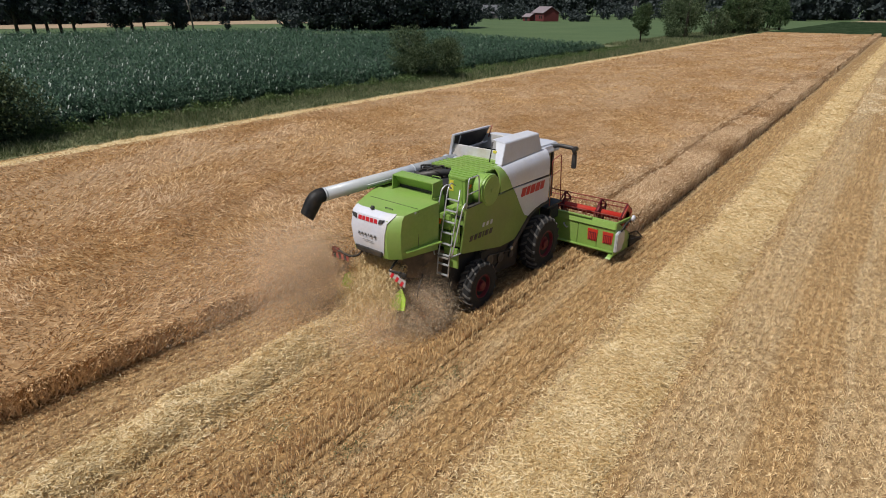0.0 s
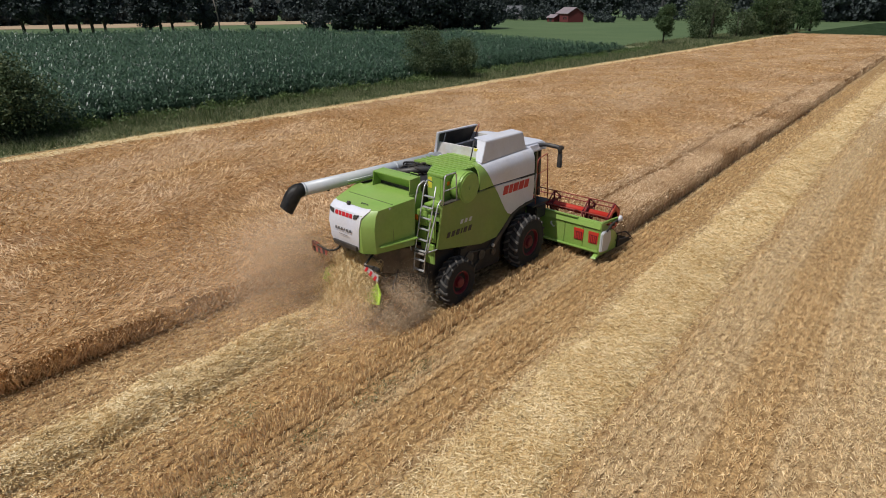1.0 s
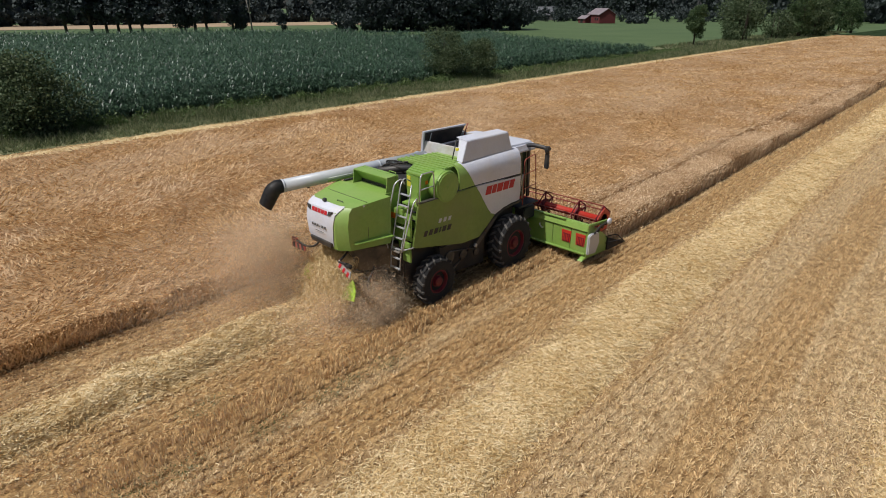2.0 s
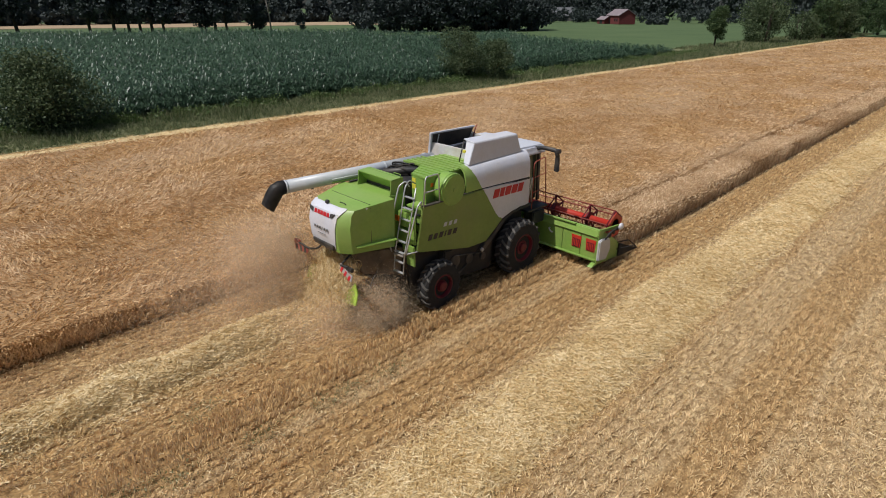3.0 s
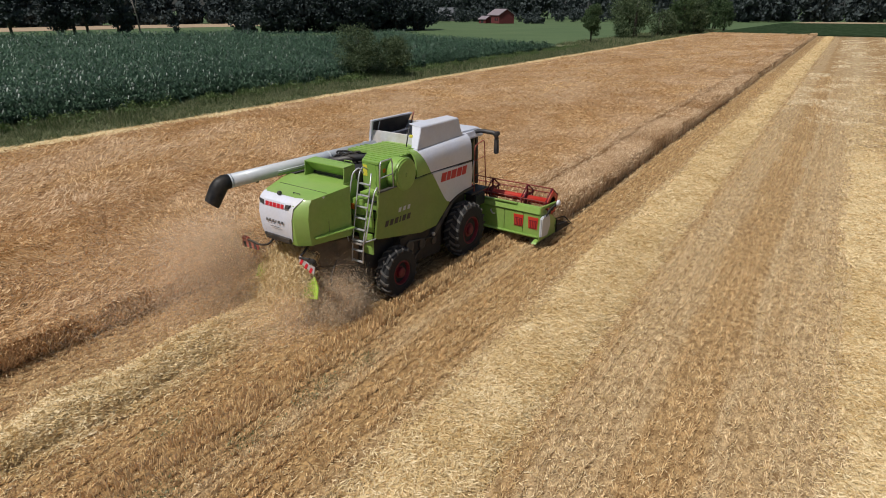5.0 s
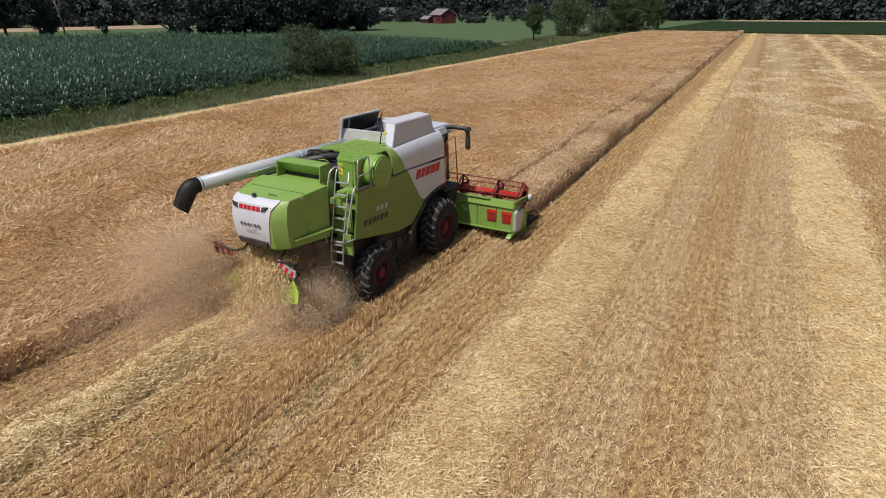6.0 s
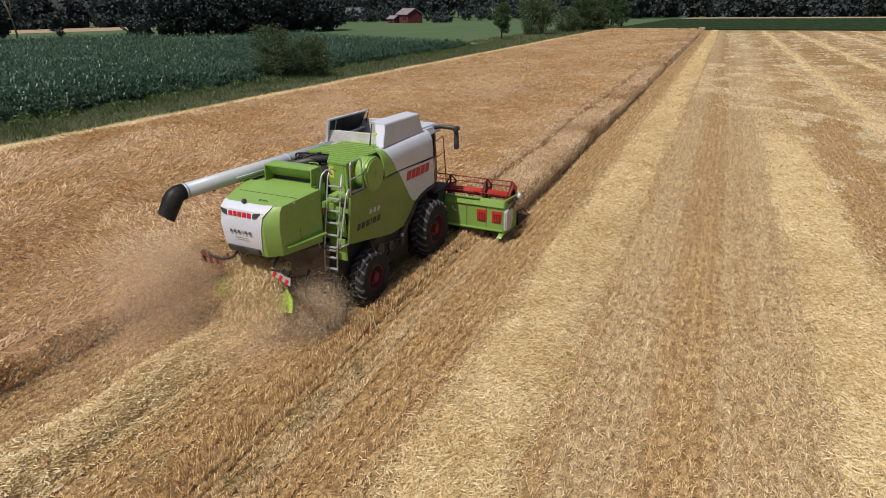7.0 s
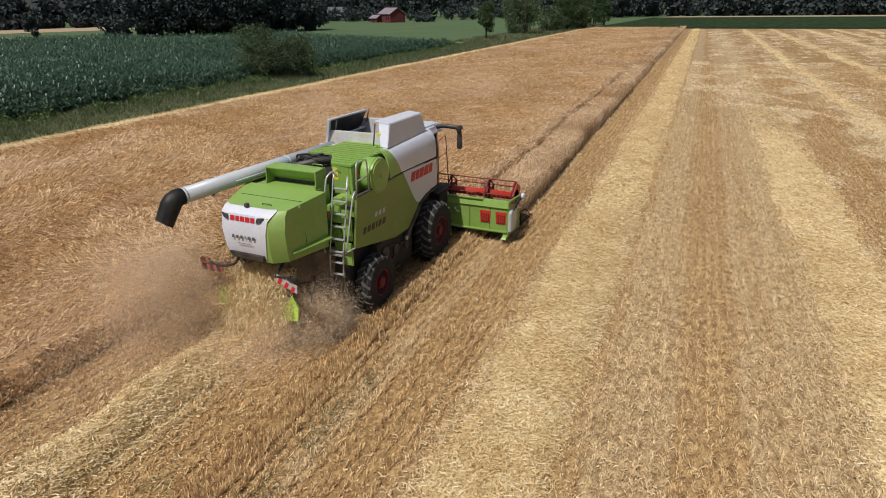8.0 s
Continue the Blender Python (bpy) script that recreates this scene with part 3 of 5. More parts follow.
# ---- trees, bushes and houses ----
def tube(bm, points, radii, sides=7, caps=True):
    """A round tube along points with one radius a point."""
    rings = []
    pts = [Vector(p) for p in points]
    for n, p in enumerate(pts):
        d = (pts[min(n + 1, len(pts) - 1)] - pts[max(n - 1, 0)]).normalized()
        q = d.to_track_quat("Z", "Y")
        rings.append([bm.verts.new(p + q @ Vector((radii[n] * math.cos(a), radii[n] * math.sin(a), 0)))
                      for a in [2 * math.pi * k / sides for k in range(sides)]])
    for a, b in zip(rings, rings[1:]):
        for k in range(sides):
            f = bm.faces.new((a[k], a[(k + 1) % sides], b[(k + 1) % sides], b[k]))
            f.smooth = True
    if caps:
        bm.faces.new(rings[0][::-1])
        bm.faces.new(rings[-1])


def crown_points(n, height, radius, base, lobes, seed, upright=1.0):
    """Leaf places in uneven clumps that fill a crown, denser towards the outside of each clump."""
    r = np.random.default_rng(seed)
    cz = np.clip(r.beta(1.6, 1.5, lobes), 0.04, 0.97)
    prof = np.sin(np.pi * np.clip(cz * 0.86 + 0.10, 0, 1)) ** 0.7
    az, rad = r.uniform(0, 6.283, lobes), radius * prof * r.uniform(0.25, 0.85, lobes)
    c = np.stack([np.cos(az) * rad, np.sin(az) * rad, base + cz * (height - base)], -1)
    size = radius * r.uniform(0.22, 0.46, lobes)
    pick = r.choice(lobes, n, p=size ** 2 / (size ** 2).sum())
    d = r.normal(size=(n, 3))
    d /= np.linalg.norm(d, axis=1)[:, None]
    shell = size[pick] * r.uniform(0.0, 1.0, n) ** 0.45
    p = c[pick] + d * shell[:, None] * np.array([1, 1, 0.8 * upright])
    p[:, 2] = np.maximum(p[:, 2], base * 0.6 + 0.05)
    return p, c


def tree(name, height, radius, base, lobes, leaves, leaf, seed, material, trunk=0.22, label="", category="tree", group="", stems=1):
    top = tagged(new(name), label, category, group)
    pts, c = crown_points(leaves, height, radius, base, lobes, seed)
    r = random.Random(seed)
    bm = bmesh.new()
    for s in range(stems):
        ox, oy = (0, 0) if stems == 1 else (r.uniform(-0.5, 0.5) * radius * 0.6, r.uniform(-0.5, 0.5) * radius * 0.6)
        lean = (r.uniform(-0.05, 0.05) * height, r.uniform(-0.05, 0.05) * height)
        tube(bm, [(ox, oy, -0.1), (ox + lean[0] * 0.4, oy + lean[1] * 0.4, height * 0.35), (ox + lean[0], oy + lean[1], height * 0.85)],
             [trunk, trunk * 0.75, trunk * 0.15])
    for n in range(0, min(len(c), 9)):
        z0 = max(base * 0.7, c[n][2] * 0.6)
        tube(bm, [(0, 0, z0), (c[n][0] * 0.5, c[n][1] * 0.5, z0 + (c[n][2] - z0) * 0.6), tuple(c[n])], [trunk * 0.4, trunk * 0.25, trunk * 0.08], 5)
    part("trunk", bm, M_BARK, top)
    meshpart("crown", loose("crown", leaf_cards(pts, leaf), 4, material), top)
    return top


# things that stand at the field's edge and near it
tree("bush", 5.7, 3.0, 0.2, 50, 12500, 0.092, 11, M_BUSHLEAF, 0.07, "grey-green leafy bush on the grass verge", "bush", "verge bushes", 5).matrix_world = pose(-36.3, 36.6, 0)
tree("bush", 4.6, 2.7, 0.15, 44, 10000, 0.092, 12, M_BUSHLEAF, 0.07, "lower rounded bush beside a taller one", "bush", "verge bushes", 4).matrix_world = pose(-34.0, 40.4, 0)
tree("bush", 4.7, 3.9, 0.1, 64, 15000, 0.11, 13, M_BUSHLEAF, 0.08, "large dark leafy bush in front of the maize", "bush", "verge bushes", 5).matrix_world = pose(-35.2, -5.6, 0)
tree("tree", 8.2, 2.9, 1.4, 42, 7500, 0.16, 14, M_LEAF, 0.2, "small round-crowned tree on the verge", "tree", "verge trees").matrix_world = pose(-40.0, 122.5, 0)
tree("tree", 11.0, 6.6, 0.6, 60, 8500, 0.23, 15, M_BUSHLEAF, 0.25, "broad leafy tree on the verge", "tree", "verge trees", 3).matrix_world = pose(-39.5, 150, 0)
tree("tree", 6.6, 4.2, 0.4, 46, 5000, 0.215, 16, M_BUSHLEAF, 0.2, "low broad leafy tree on the verge", "tree", "verge trees", 3).matrix_world = pose(-34.5, 166, 0)
hedge = [tree("tree", 12.0, 4.6, 0.5, 46, 4500, 0.28, 17, M_LEAF, 0.28, "leafy tree in the hedgerow at the field's end", "tree", "hedgerow trees", 2),
         tree("tree", 9.5, 4.0, 0.3, 46, 4000, 0.28, 18, M_BUSHLEAF, 0.22, "greyish leafy tree in the hedgerow", "tree", "hedgerow trees", 3)]
hedge[0].matrix_world, hedge[1].matrix_world = pose(-33.5, 181, 0), pose(-31.0, 192, 0)
for n, (x, y, s) in enumerate(((-36, 196, 0.9), (-36, 204, 0.9), (-33, 210, 1.0), (-36, 222, 1.1), (-29, 229, 0.8), (-41, 214, 0.8), (-34, 240, 1.1))):
    copy_thing(hedge[n % 2], pose(x, y, 0, 0, 0, 67 * n) @ Matrix.Scale(s, 4)).scale = (s, s, s)

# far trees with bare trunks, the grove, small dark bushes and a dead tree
far_tree = tree("tree", 17, 6.0, 3.8, 54, 2000, 0.6, 21, M_WOODSHAZE, 0.5, "tall dark tree with a bare trunk beyond the maize", "tree", "trees beyond the maize")
far_tree.matrix_world = pose(-197, 49.5, 0)
for n, (x, y, s) in enumerate(((-194, 52, 0.95), (-190.5, 54.5, 1.0), (-187.5, 57, 0.9), (-200, 46, 1.1), (-196, 74, 0.9), (-193.5, 76.5, 1.0), (-190, 79, 0.92), (-208, 41, 1.0),
                               (-186, 86.5, 0.85), (-206, 12, 1.1), (-204, 8, 1.0), (-212, 22, 1.1), (-201, -6, 1.1), (-205, -16, 1.2))):
    copy_thing(far_tree, pose(x, y, 0, 0, 0, 71 * n)).scale = (s, s, s)
grove_tree = tree("tree", 15, 6.8, 0.8, 60, 2000, 0.62, 22, M_WOODSHAZE, 0.5, "large dark tree in a dense grove", "tree", "grove trees")
grove_tree.matrix_world = pose(-153, 121, 0)
for n, (x, y, s) in enumerate(((-147, 128, 1.0), (-141, 135, 1.1), (-137, 143, 1.0), (-133, 151, 1.1), (-129, 160, 0.95), (-126, 169, 0.8), (-157, 130, 1.2), (-150, 138, 1.2),
                               (-144, 147, 1.25), (-139, 157, 1.2), (-134, 167, 1.2), (-159, 143, 1.3), (-150, 152, 1.3), (-144, 162, 1.3), (-140, 174, 1.25), (-130, 178, 0.9),
                               (-196, 72.5, 0.75), (-186.5, 88, 0.5), (-201, 3, 0.8), (-204, -10, 0.85), (-197, -22, 0.9))):
    copy_thing(grove_tree, pose(x, y, 0, 0, 0, 53 * n)).scale = (s, s, s)
conifer = tree("small_tree", 7.0, 2.2, 0.3, 30, 1500, 0.26, 23, M_WOODSHAZE, 0.15, "small dark bushy tree at the maize field's end", "tree", "small trees")
conifer.matrix_world = pose(-173, 98, 0)
copy_thing(conifer, pose(-161, 113, 0, 0, 0, 80)).scale = (0.85, 0.85, 0.75)
copy_thing(conifer, pose(-184, 89, 0, 0, 0, 140)).scale = (1.0, 1.0, 0.9)

dead = tagged(new("dead_tree"), "bare grey dead tree with forked branches", "tree")
bm = bmesh.new()
tube(bm, [(0, 0, 0), (-0.3, 0, 5), (-1.2, 0, 9), (-2.5, 0.3, 15)], [0.3, 0.24, 0.17, 0.05])
tube(bm, [(-0.5, 0, 6.5), (0.6, 0.2, 10), (0.9, 0.3, 15)], [0.15, 0.1, 0.04])
tube(bm, [(-1.0, 0, 8), (-3.2, 0.5, 10.5), (-4.6, 0.6, 14)], [0.12, 0.08, 0.03])
part("trunk", bm, M_DEADWOOD, dead)
dead.matrix_world = pose(-182, 91.5, 0)


def woods(name, spots, seed, label, leaves=290, leaf=1.35):
    """Far woods as one mesh: many crowns of leaves with trunks under them."""
    r = np.random.default_rng(seed)
    out = []
    for x, y, hgt, rad, base in spots:
        p, _ = crown_points(leaves, hgt, rad, base, 26, int(r.integers(1 << 30)))
        out.append(leaf_cards(p + np.array([x, y, 0]), leaf))
        t = np.array([[x, y, 0.0]])
        for turn in (0.0, 1.57):
            s = np.array([math.cos(turn), math.sin(turn), 0]) * 0.28
            out.append(np.stack([t - s, t + s, t + s * 0.6 + (0, 0, hgt * 0.7), t - s * 0.6 + (0, 0, hgt * 0.7)], 1))
    return tagged(new(name, loose(name, np.concatenate(out).reshape(-1, 3), 4, M_WOODSHAZE)), label, "woods", kind="stuff")


r = random.Random(5)
spots = []
for n in range(46):  # straight ahead and to the right, behind the far road
    spots.append((-60 + n * 11 + r.uniform(-4, 4), 408 + r.uniform(-6, 16), r.uniform(15, 24), r.uniform(6, 8.5), r.uniform(0.3, 1.2)))
for n in range(80):
    spots.append((-60 + n * 6.4 + r.uniform(-3, 3), 412 + r.uniform(-5, 5), r.uniform(4, 8), r.uniform(4, 6), 0.1))
for n in range(60):
    spots.append((-60 + n * 9 + r.uniform(-4, 4), 446 + r.uniform(0, 20), r.uniform(18, 27), r.uniform(8, 11), 0.2))
    spots.append((-60 + n * 9 + r.uniform(-4, 4), 436 + r.uniform(0, 10), r.uniform(8, 12), r.uniform(6, 8), 0.1))
woods("far_woods", spots, 1, "dark line of tall trees beyond the fields", 240, 1.6)
spots = []
for n in range(44):  # behind the houses
    a = n / 43
    spots.append((-330 + 300 * a + r.uniform(-5, 5), 372 + 20 * math.sin(a * 3) + r.uniform(-8, 8) + 40 * (1 - a), r.uniform(15, 23), r.uniform(6, 8.5), r.uniform(0.5, 2.5)))
    spots.append((-340 + 310 * a + r.uniform(-5, 5), 420 + r.uniform(-8, 8) + 40 * (1 - a), r.uniform(18, 26), r.uniform(6, 9), 2))
woods("far_woods", spots, 2, "dark wood behind the farm buildings")
spots = []
for n in range(60):  # round the far ripe field on the left
    a = n / 59
    spots.append((-316 - 28 * math.sin(a * 3.1) + 62 * a + r.uniform(-5, 5), -40 + 330 * a + r.uniform(-6, 6), r.uniform(13, 19), r.uniform(6, 8), r.uniform(0.3, 1.5)))
    spots.append((-345 - 60 * math.sin(a * 3.1) + 60 * a + r.uniform(-6, 6), -50 + 350 * a + r.uniform(-6, 6), r.uniform(14, 21), r.uniform(6, 9), 2))
for n in range(70):
    a = n / 69
    spots.append((-306 - 28 * math.sin(a * 3.1) + 62 * a + r.uniform(-4, 4), -40 + 330 * a + r.uniform(-3, 3), r.uniform(4, 7), r.uniform(4, 5.5), 0.05))
woods("far_woods", spots, 3, "dark wood behind the ripe field")
spots = []
for n in range(26):
    spots.append((-225 + n * 4.6 + r.uniform(-3, 3), 232 + n * 3.6 + r.uniform(-6, 6) + 30, r.uniform(4, 10), r.uniform(3, 5), 0.3))
for n in range(14):
    spots.append((-232 + n * 4.0 + r.uniform(-2, 2), 305 + n * 1.0 + r.uniform(-3, 3), r.uniform(3, 6), r.uniform(3, 4), 0.1))
for n in range(22):
    a = n / 21
    spots.append((-160 + 32 * a + r.uniform(-2, 2), 112 + 60 * a + r.uniform(-2, 2), r.uniform(3.5, 6), r.uniform(3.5, 4.5), 0.05))
for n in range(4):
    spots.append((-137 + 2.2 * n, 284 + 1.2 * n, 3.0, 2.4, 0.05))
woods("far_bushes", spots, 4, "bushes and small trees round the farm", 350, 0.6)

M_REDWALL = mat("red_board_wall", [(0.10, 0.02, 0.02), (0.15, 0.032, 0.03)], 1.0, (4, 4, 0.3), 0.8, bump=0.02)
M_GREYROOF = mat("grey_roof", [(0.06, 0.064, 0.072), (0.10, 0.104, 0.112)], 0.8, rough=0.7)
M_REDROOF = mat("worn_tin_roof", [(0.17, 0.135, 0.145), (0.25, 0.21, 0.22)], 0.6, rough=0.6)
M_WHITEWALL = mat("rendered_wall", [(0.07, 0.066, 0.062), (0.11, 0.105, 0.1)], 0.6, rough=0.9)
M_DARKGLASS = mat("window_glass", [(0.02, 0.022, 0.025), (0.03, 0.033, 0.036)], 1.0, rough=0.12, spec=0.6)


def box(bm, x0, x1, y0, y1, z0, z1):
    v = [bm.verts.new(p) for p in ((x0, y0, z0), (x1, y0, z0), (x1, y1, z0), (x0, y1, z0), (x0, y0, z1), (x1, y0, z1), (x1, y1, z1), (x0, y1, z1))]
    return [bm.faces.new([v[i] for i in f]) for f in ((0, 3, 2, 1), (4, 5, 6, 7), (0, 1, 5, 4), (1, 2, 6, 5), (2, 3, 7, 6), (3, 0, 4, 7))]


def house(name, m, w, d, wall, roof, wall_m, roof_m, label, openings):
    """A gabled house, ridge along its local x; openings: (x, z, width, height) on the front."""
    top = tagged(new(name), label, "house")
    bm = bmesh.new()
    v = [bm.verts.new((x, y, z)) for x in (-w / 2, w / 2) for y, z in ((-d / 2, 0), (d / 2, 0), (d / 2, wall), (0, roof - 0.1), (-d / 2, wall))]
    bm.faces.new(v[4::-1])
    bm.faces.new(v[5:])
    for a, b in ((0, 1), (1, 2), (4, 0)):
        bm.faces.new((v[a], v[b], v[b + 5], v[a + 5]))
    bmesh.ops.recalc_face_normals(bm, faces=bm.faces)
    part("wall", bm, wall_m, top)
    for s in (-1, 1):
        bm = bmesh.new()
        e, o = s * (d / 2 + 0.5), 0.25
        ze = wall - (roof - wall) * 0.5 / (d / 2)
        q = [bm.verts.new(p) for p in ((-w / 2 - 0.4, e, ze), (w / 2 + 0.4, e, ze), (w / 2 + 0.4, 0, roof), (-w / 2 - 0.4, 0, roof),
                                       (-w / 2 - 0.4, e, ze + o), (w / 2 + 0.4, e, ze + o), (w / 2 + 0.4, 0, roof + o), (-w / 2 - 0.4, 0, roof + o))]
        for f in ((0, 1, 2, 3), (4, 5, 6, 7), (0, 1, 5, 4), (1, 2, 6, 5), (2, 3, 7, 6), (3, 0, 4, 7)):
            bm.faces.new([q[i] for i in f])
        bmesh.ops.recalc_face_normals(bm, faces=bm.faces)
        part("roof", bm, roof_m, top)
    for x, z, ow, oh in openings:
        bm = bmesh.new()
        box(bm, x - ow / 2, x + ow / 2, -d / 2 - 0.06, -d / 2 + 0.05, z, z + oh)
        part("door" if z < 0.3 else "window", bm, M_DARKGLASS, top)
    top.matrix_world = m
    return top


house("red_barn", pose(-152, 281, 0.0, 0, 0, -35), 15, 9, 4.4, 7.2, M_REDWALL, M_REDROOF, "dark red wooden barn with a pale tin roof",
      [(-4.5, 0.1, 3, 3.2), (2.5, 1.4, 1.4, 1.4), (5.0, 1.4, 1.4, 1.4)])
house("farmhouse", pose(-222, 324, 0.0, 0, 0, 25), 20, 9, 3.4, 8.0, M_WHITEWALL, M_GREYROOF, "long farmhouse with a grey roof among trees",
      [(-6, 1, 1.2, 1.4), (-2, 1, 1.2, 1.4), (2, 0.1, 1.2, 2.1), (6, 1, 1.2, 1.4)])
house("shed", pose(-161, 280, 0.0, 0, 0, -20), 6, 5, 2.2, 3.6, M_REDWALL, M_REDROOF, "small red shed beside the barn", [(0, 0.1, 2, 1.9)])


# ---- the combine harvester ----
M_GREEN = mat("lime_paint", [(0.175, 0.30, 0.055), (0.205, 0.345, 0.066), (0.235, 0.38, 0.078)], 1.3, rough=0.42, coat=0.25, fine=9,
              patch=(0.27, 0.33, 0.11, 0.35), patch_scale=1.1, bump=0.002, bump_scale=60)
# lime paint turned darker olive: shade and straw bounce put in the colour
M_GREENSHADE = mat("shaded_dusty_lime_paint", [(0.155, 0.230, 0.046), (0.180, 0.262, 0.055), (0.210, 0.290, 0.068)], 1.1, rough=0.55, coat=0.1, fine=9,
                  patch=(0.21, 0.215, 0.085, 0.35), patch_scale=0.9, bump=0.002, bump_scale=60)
M_WHITE = mat("pale_grey_paint", [(0.52, 0.53, 0.59), (0.58, 0.59, 0.65), (0.63, 0.64, 0.70)], 1.5, rough=0.4, coat=0.25, fine=9,
              patch=(0.60, 0.55, 0.47, 0.3), patch_scale=1.3, bump=0.002, bump_scale=60)
M_SILVER = mat("silver_tube_paint", [(0.40, 0.43, 0.46), (0.50, 0.53, 0.56)], 1.5, rough=0.38, coat=0.2, patch=(0.50, 0.45, 0.36, 0.3), patch_scale=1.0)
M_BLACK = mat("black_plastic", [(0.018, 0.018, 0.020), (0.04, 0.04, 0.042)], 2.0, rough=0.5, patch=(0.16, 0.13, 0.09, 0.3), patch_scale=2.0)
M_DARKSTEEL = mat("dusty_dark_steel", [(0.012, 0.011, 0.010), (0.03, 0.026, 0.022)], 1.5, rough=0.75, patch=(0.07, 0.055, 0.04, 0.5), patch_scale=1.4)
M_CHUTE = mat("dusty_chute_steel", [(0.05, 0.038, 0.027), (0.12, 0.09, 0.06)], 1.8, rough=0.8, patch=(0.22, 0.16, 0.10, 0.5), patch_scale=2.2)
M_TYRE = mat("tyre_rubber", [(0.012, 0.012, 0.012), (0.028, 0.026, 0.025)], 3.0, rough=0.85, bump=0.01)
M_LUG = mat("dusty_tyre_lug", [(0.060, 0.056, 0.050), (0.11, 0.10, 0.088)], 3.0, rough=0.85, bump=0.01)
M_RIM = mat("red_rim_paint", [(0.12, 0.006, 0.014), (0.16, 0.008, 0.018)], 2.0, rough=0.6, patch=(0.13, 0.04, 0.035, 0.3), patch_scale=2.5)
M_RED = mat("red_reel_paint", [(0.46, 0.024, 0.014), (0.60, 0.038, 0.02)], 2.0, rough=0.45, patch=(0.34, 0.06, 0.035, 0.4), patch_scale=2.0)
M_LOGO = mat("red_sticker", [(0.42, 0.012, 0.02), (0.50, 0.018, 0.028)], 2.0, rough=0.4)
M_LETTER = mat("black_sticker", [(0.02, 0.02, 0.022), (0.03, 0.03, 0.03)], 2.0, rough=0.4)
M_GREYLETTER = mat("dark_grey_sticker", [(0.08, 0.08, 0.085), (0.12, 0.12, 0.12)], 2.0, rough=0.4)
M_STRIPE = mat("dirty_board_paint", [(0.30, 0.28, 0.27), (0.42, 0.39, 0.37)], 4.0, rough=0.6, patch=(0.30, 0.22, 0.15, 0.6), patch_scale=5.0)
M_GALV = mat("galvanised_steel", [(0.42, 0.43, 0.44), (0.58, 0.58, 0.58)], 3.0, rough=0.4, metal=0.5)
M_TANKMESH = mat("dusty_tank_wall", [(0.50, 0.49, 0.49), (0.68, 0.66, 0.65)], 2.0, rough=0.6, patch=(0.50, 0.44, 0.35, 0.6), patch_scale=2.5)
M_GLASS = mat("tinted_cab_glass", [(0.03, 0.05, 0.035), (0.05, 0.07, 0.05)], 1.0, rough=0.06, spec=0.7)
M_YELLOW = mat("safety_yellow", [(0.62, 0.55, 0.05), (0.70, 0.62, 0.08)], 2.0, rough=0.5)
M_LIME = mat("bright_lime_plastic", [(0.40, 0.64, 0.05), (0.46, 0.72, 0.08)], 2.0, rough=0.5, sheer=0.2, patch=(0.5, 0.55, 0.15, 0.3), patch_scale=3.0)
M_ORANGE = mat("orange_lens", [(0.75, 0.16, 0.02), (0.8, 0.2, 0.03)], 2.0, rough=0.25)
M_RUST = mat("dirty_red_lens", [(0.22, 0.04, 0.03), (0.36, 0.10, 0.07)], 4.0, rough=0.5)


def soften(bm, r, seg=2):
    if r:
        bmesh.ops.bevel(bm, geom=list(bm.edges), offset=r, segments=seg, affect="EDGES", clamp_overlap=True)
    for f in bm.faces:
        f.smooth = False
    return bm


def block(x0, x1, y0, y1, z0, z1, r=0.015):
    bm = bmesh.new()
    box(bm, x0, x1, y0, y1, z0, z1)
    return soften(bm, r)


def hexa(near, far, r=0.02):
    """A solid between two outlines with the same number of corners, given as lists of (x, y, z)."""
    bm = bmesh.new()
    a, b = [bm.verts.new(p) for p in near], [bm.verts.new(p) for p in far]
    bm.faces.new(a[::-1])
    bm.faces.new(b)
    for k in range(len(a)):
        bm.faces.new((a[k], a[(k + 1) % len(a)], b[(k + 1) % len(a)], b[k]))
    bmesh.ops.recalc_face_normals(bm, faces=bm.faces)
    return soften(bm, r)


def side(outline, x0, x1, r=0.02):
    """A slab with an outline in (y, z), from x0 to x1."""
    return hexa([(x0, y, z) for y, z in outline], [(x1, y, z) for y, z in outline], r)


def deckslab(outline, z0, z1, r=0.01):
    return hexa([(x, y, z0) for x, y in outline], [(x, y, z1) for x, y in outline], r)


def pipe(points, radius, sides=10):
    bm = bmesh.new()
    tube(bm, points, [radius] * len(points), sides)
    return bm


def bent(points, radius, sides=8, steps=4):
    """A pipe with its corners rounded."""
    pts = [Vector(p) for p in points]
    out = [pts[0]]
    for a, b, c in zip(pts, pts[1:], pts[2:]):
        k = min(0.12, (b - a).length * 0.4, (c - b).length * 0.4)
        p, q = b + (a - b).normalized() * k, b + (c - b).normalized() * k
        out += [(p * (1 - t) + b * t) * (1 - t) + (b * (1 - t) + q * t) * t for t in [n / steps for n in range(steps + 1)]]
    return pipe(out + [pts[-1]], radius, sides)


def lathe(profile, cx, cy, cz, sides=40):
    """A round body about an axle along x: profile of (x, radius)."""
    bm = bmesh.new()
    rings = [[bm.verts.new((cx + x, cy + r * math.cos(a), cz + r * math.sin(a))) for a in [2 * math.pi * k / sides for k in range(sides)]] for x, r in profile]
    for a, b in zip(rings, rings[1:]):
        for k in range(sides):
            bm.faces.new((a[k], a[(k + 1) % sides], b[(k + 1) % sides], b[k])).smooth = True
    bm.faces.new(rings[0][::-1])
    bm.faces.new(rings[-1])
    bmesh.ops.recalc_face_normals(bm, faces=bm.faces)
    return bm


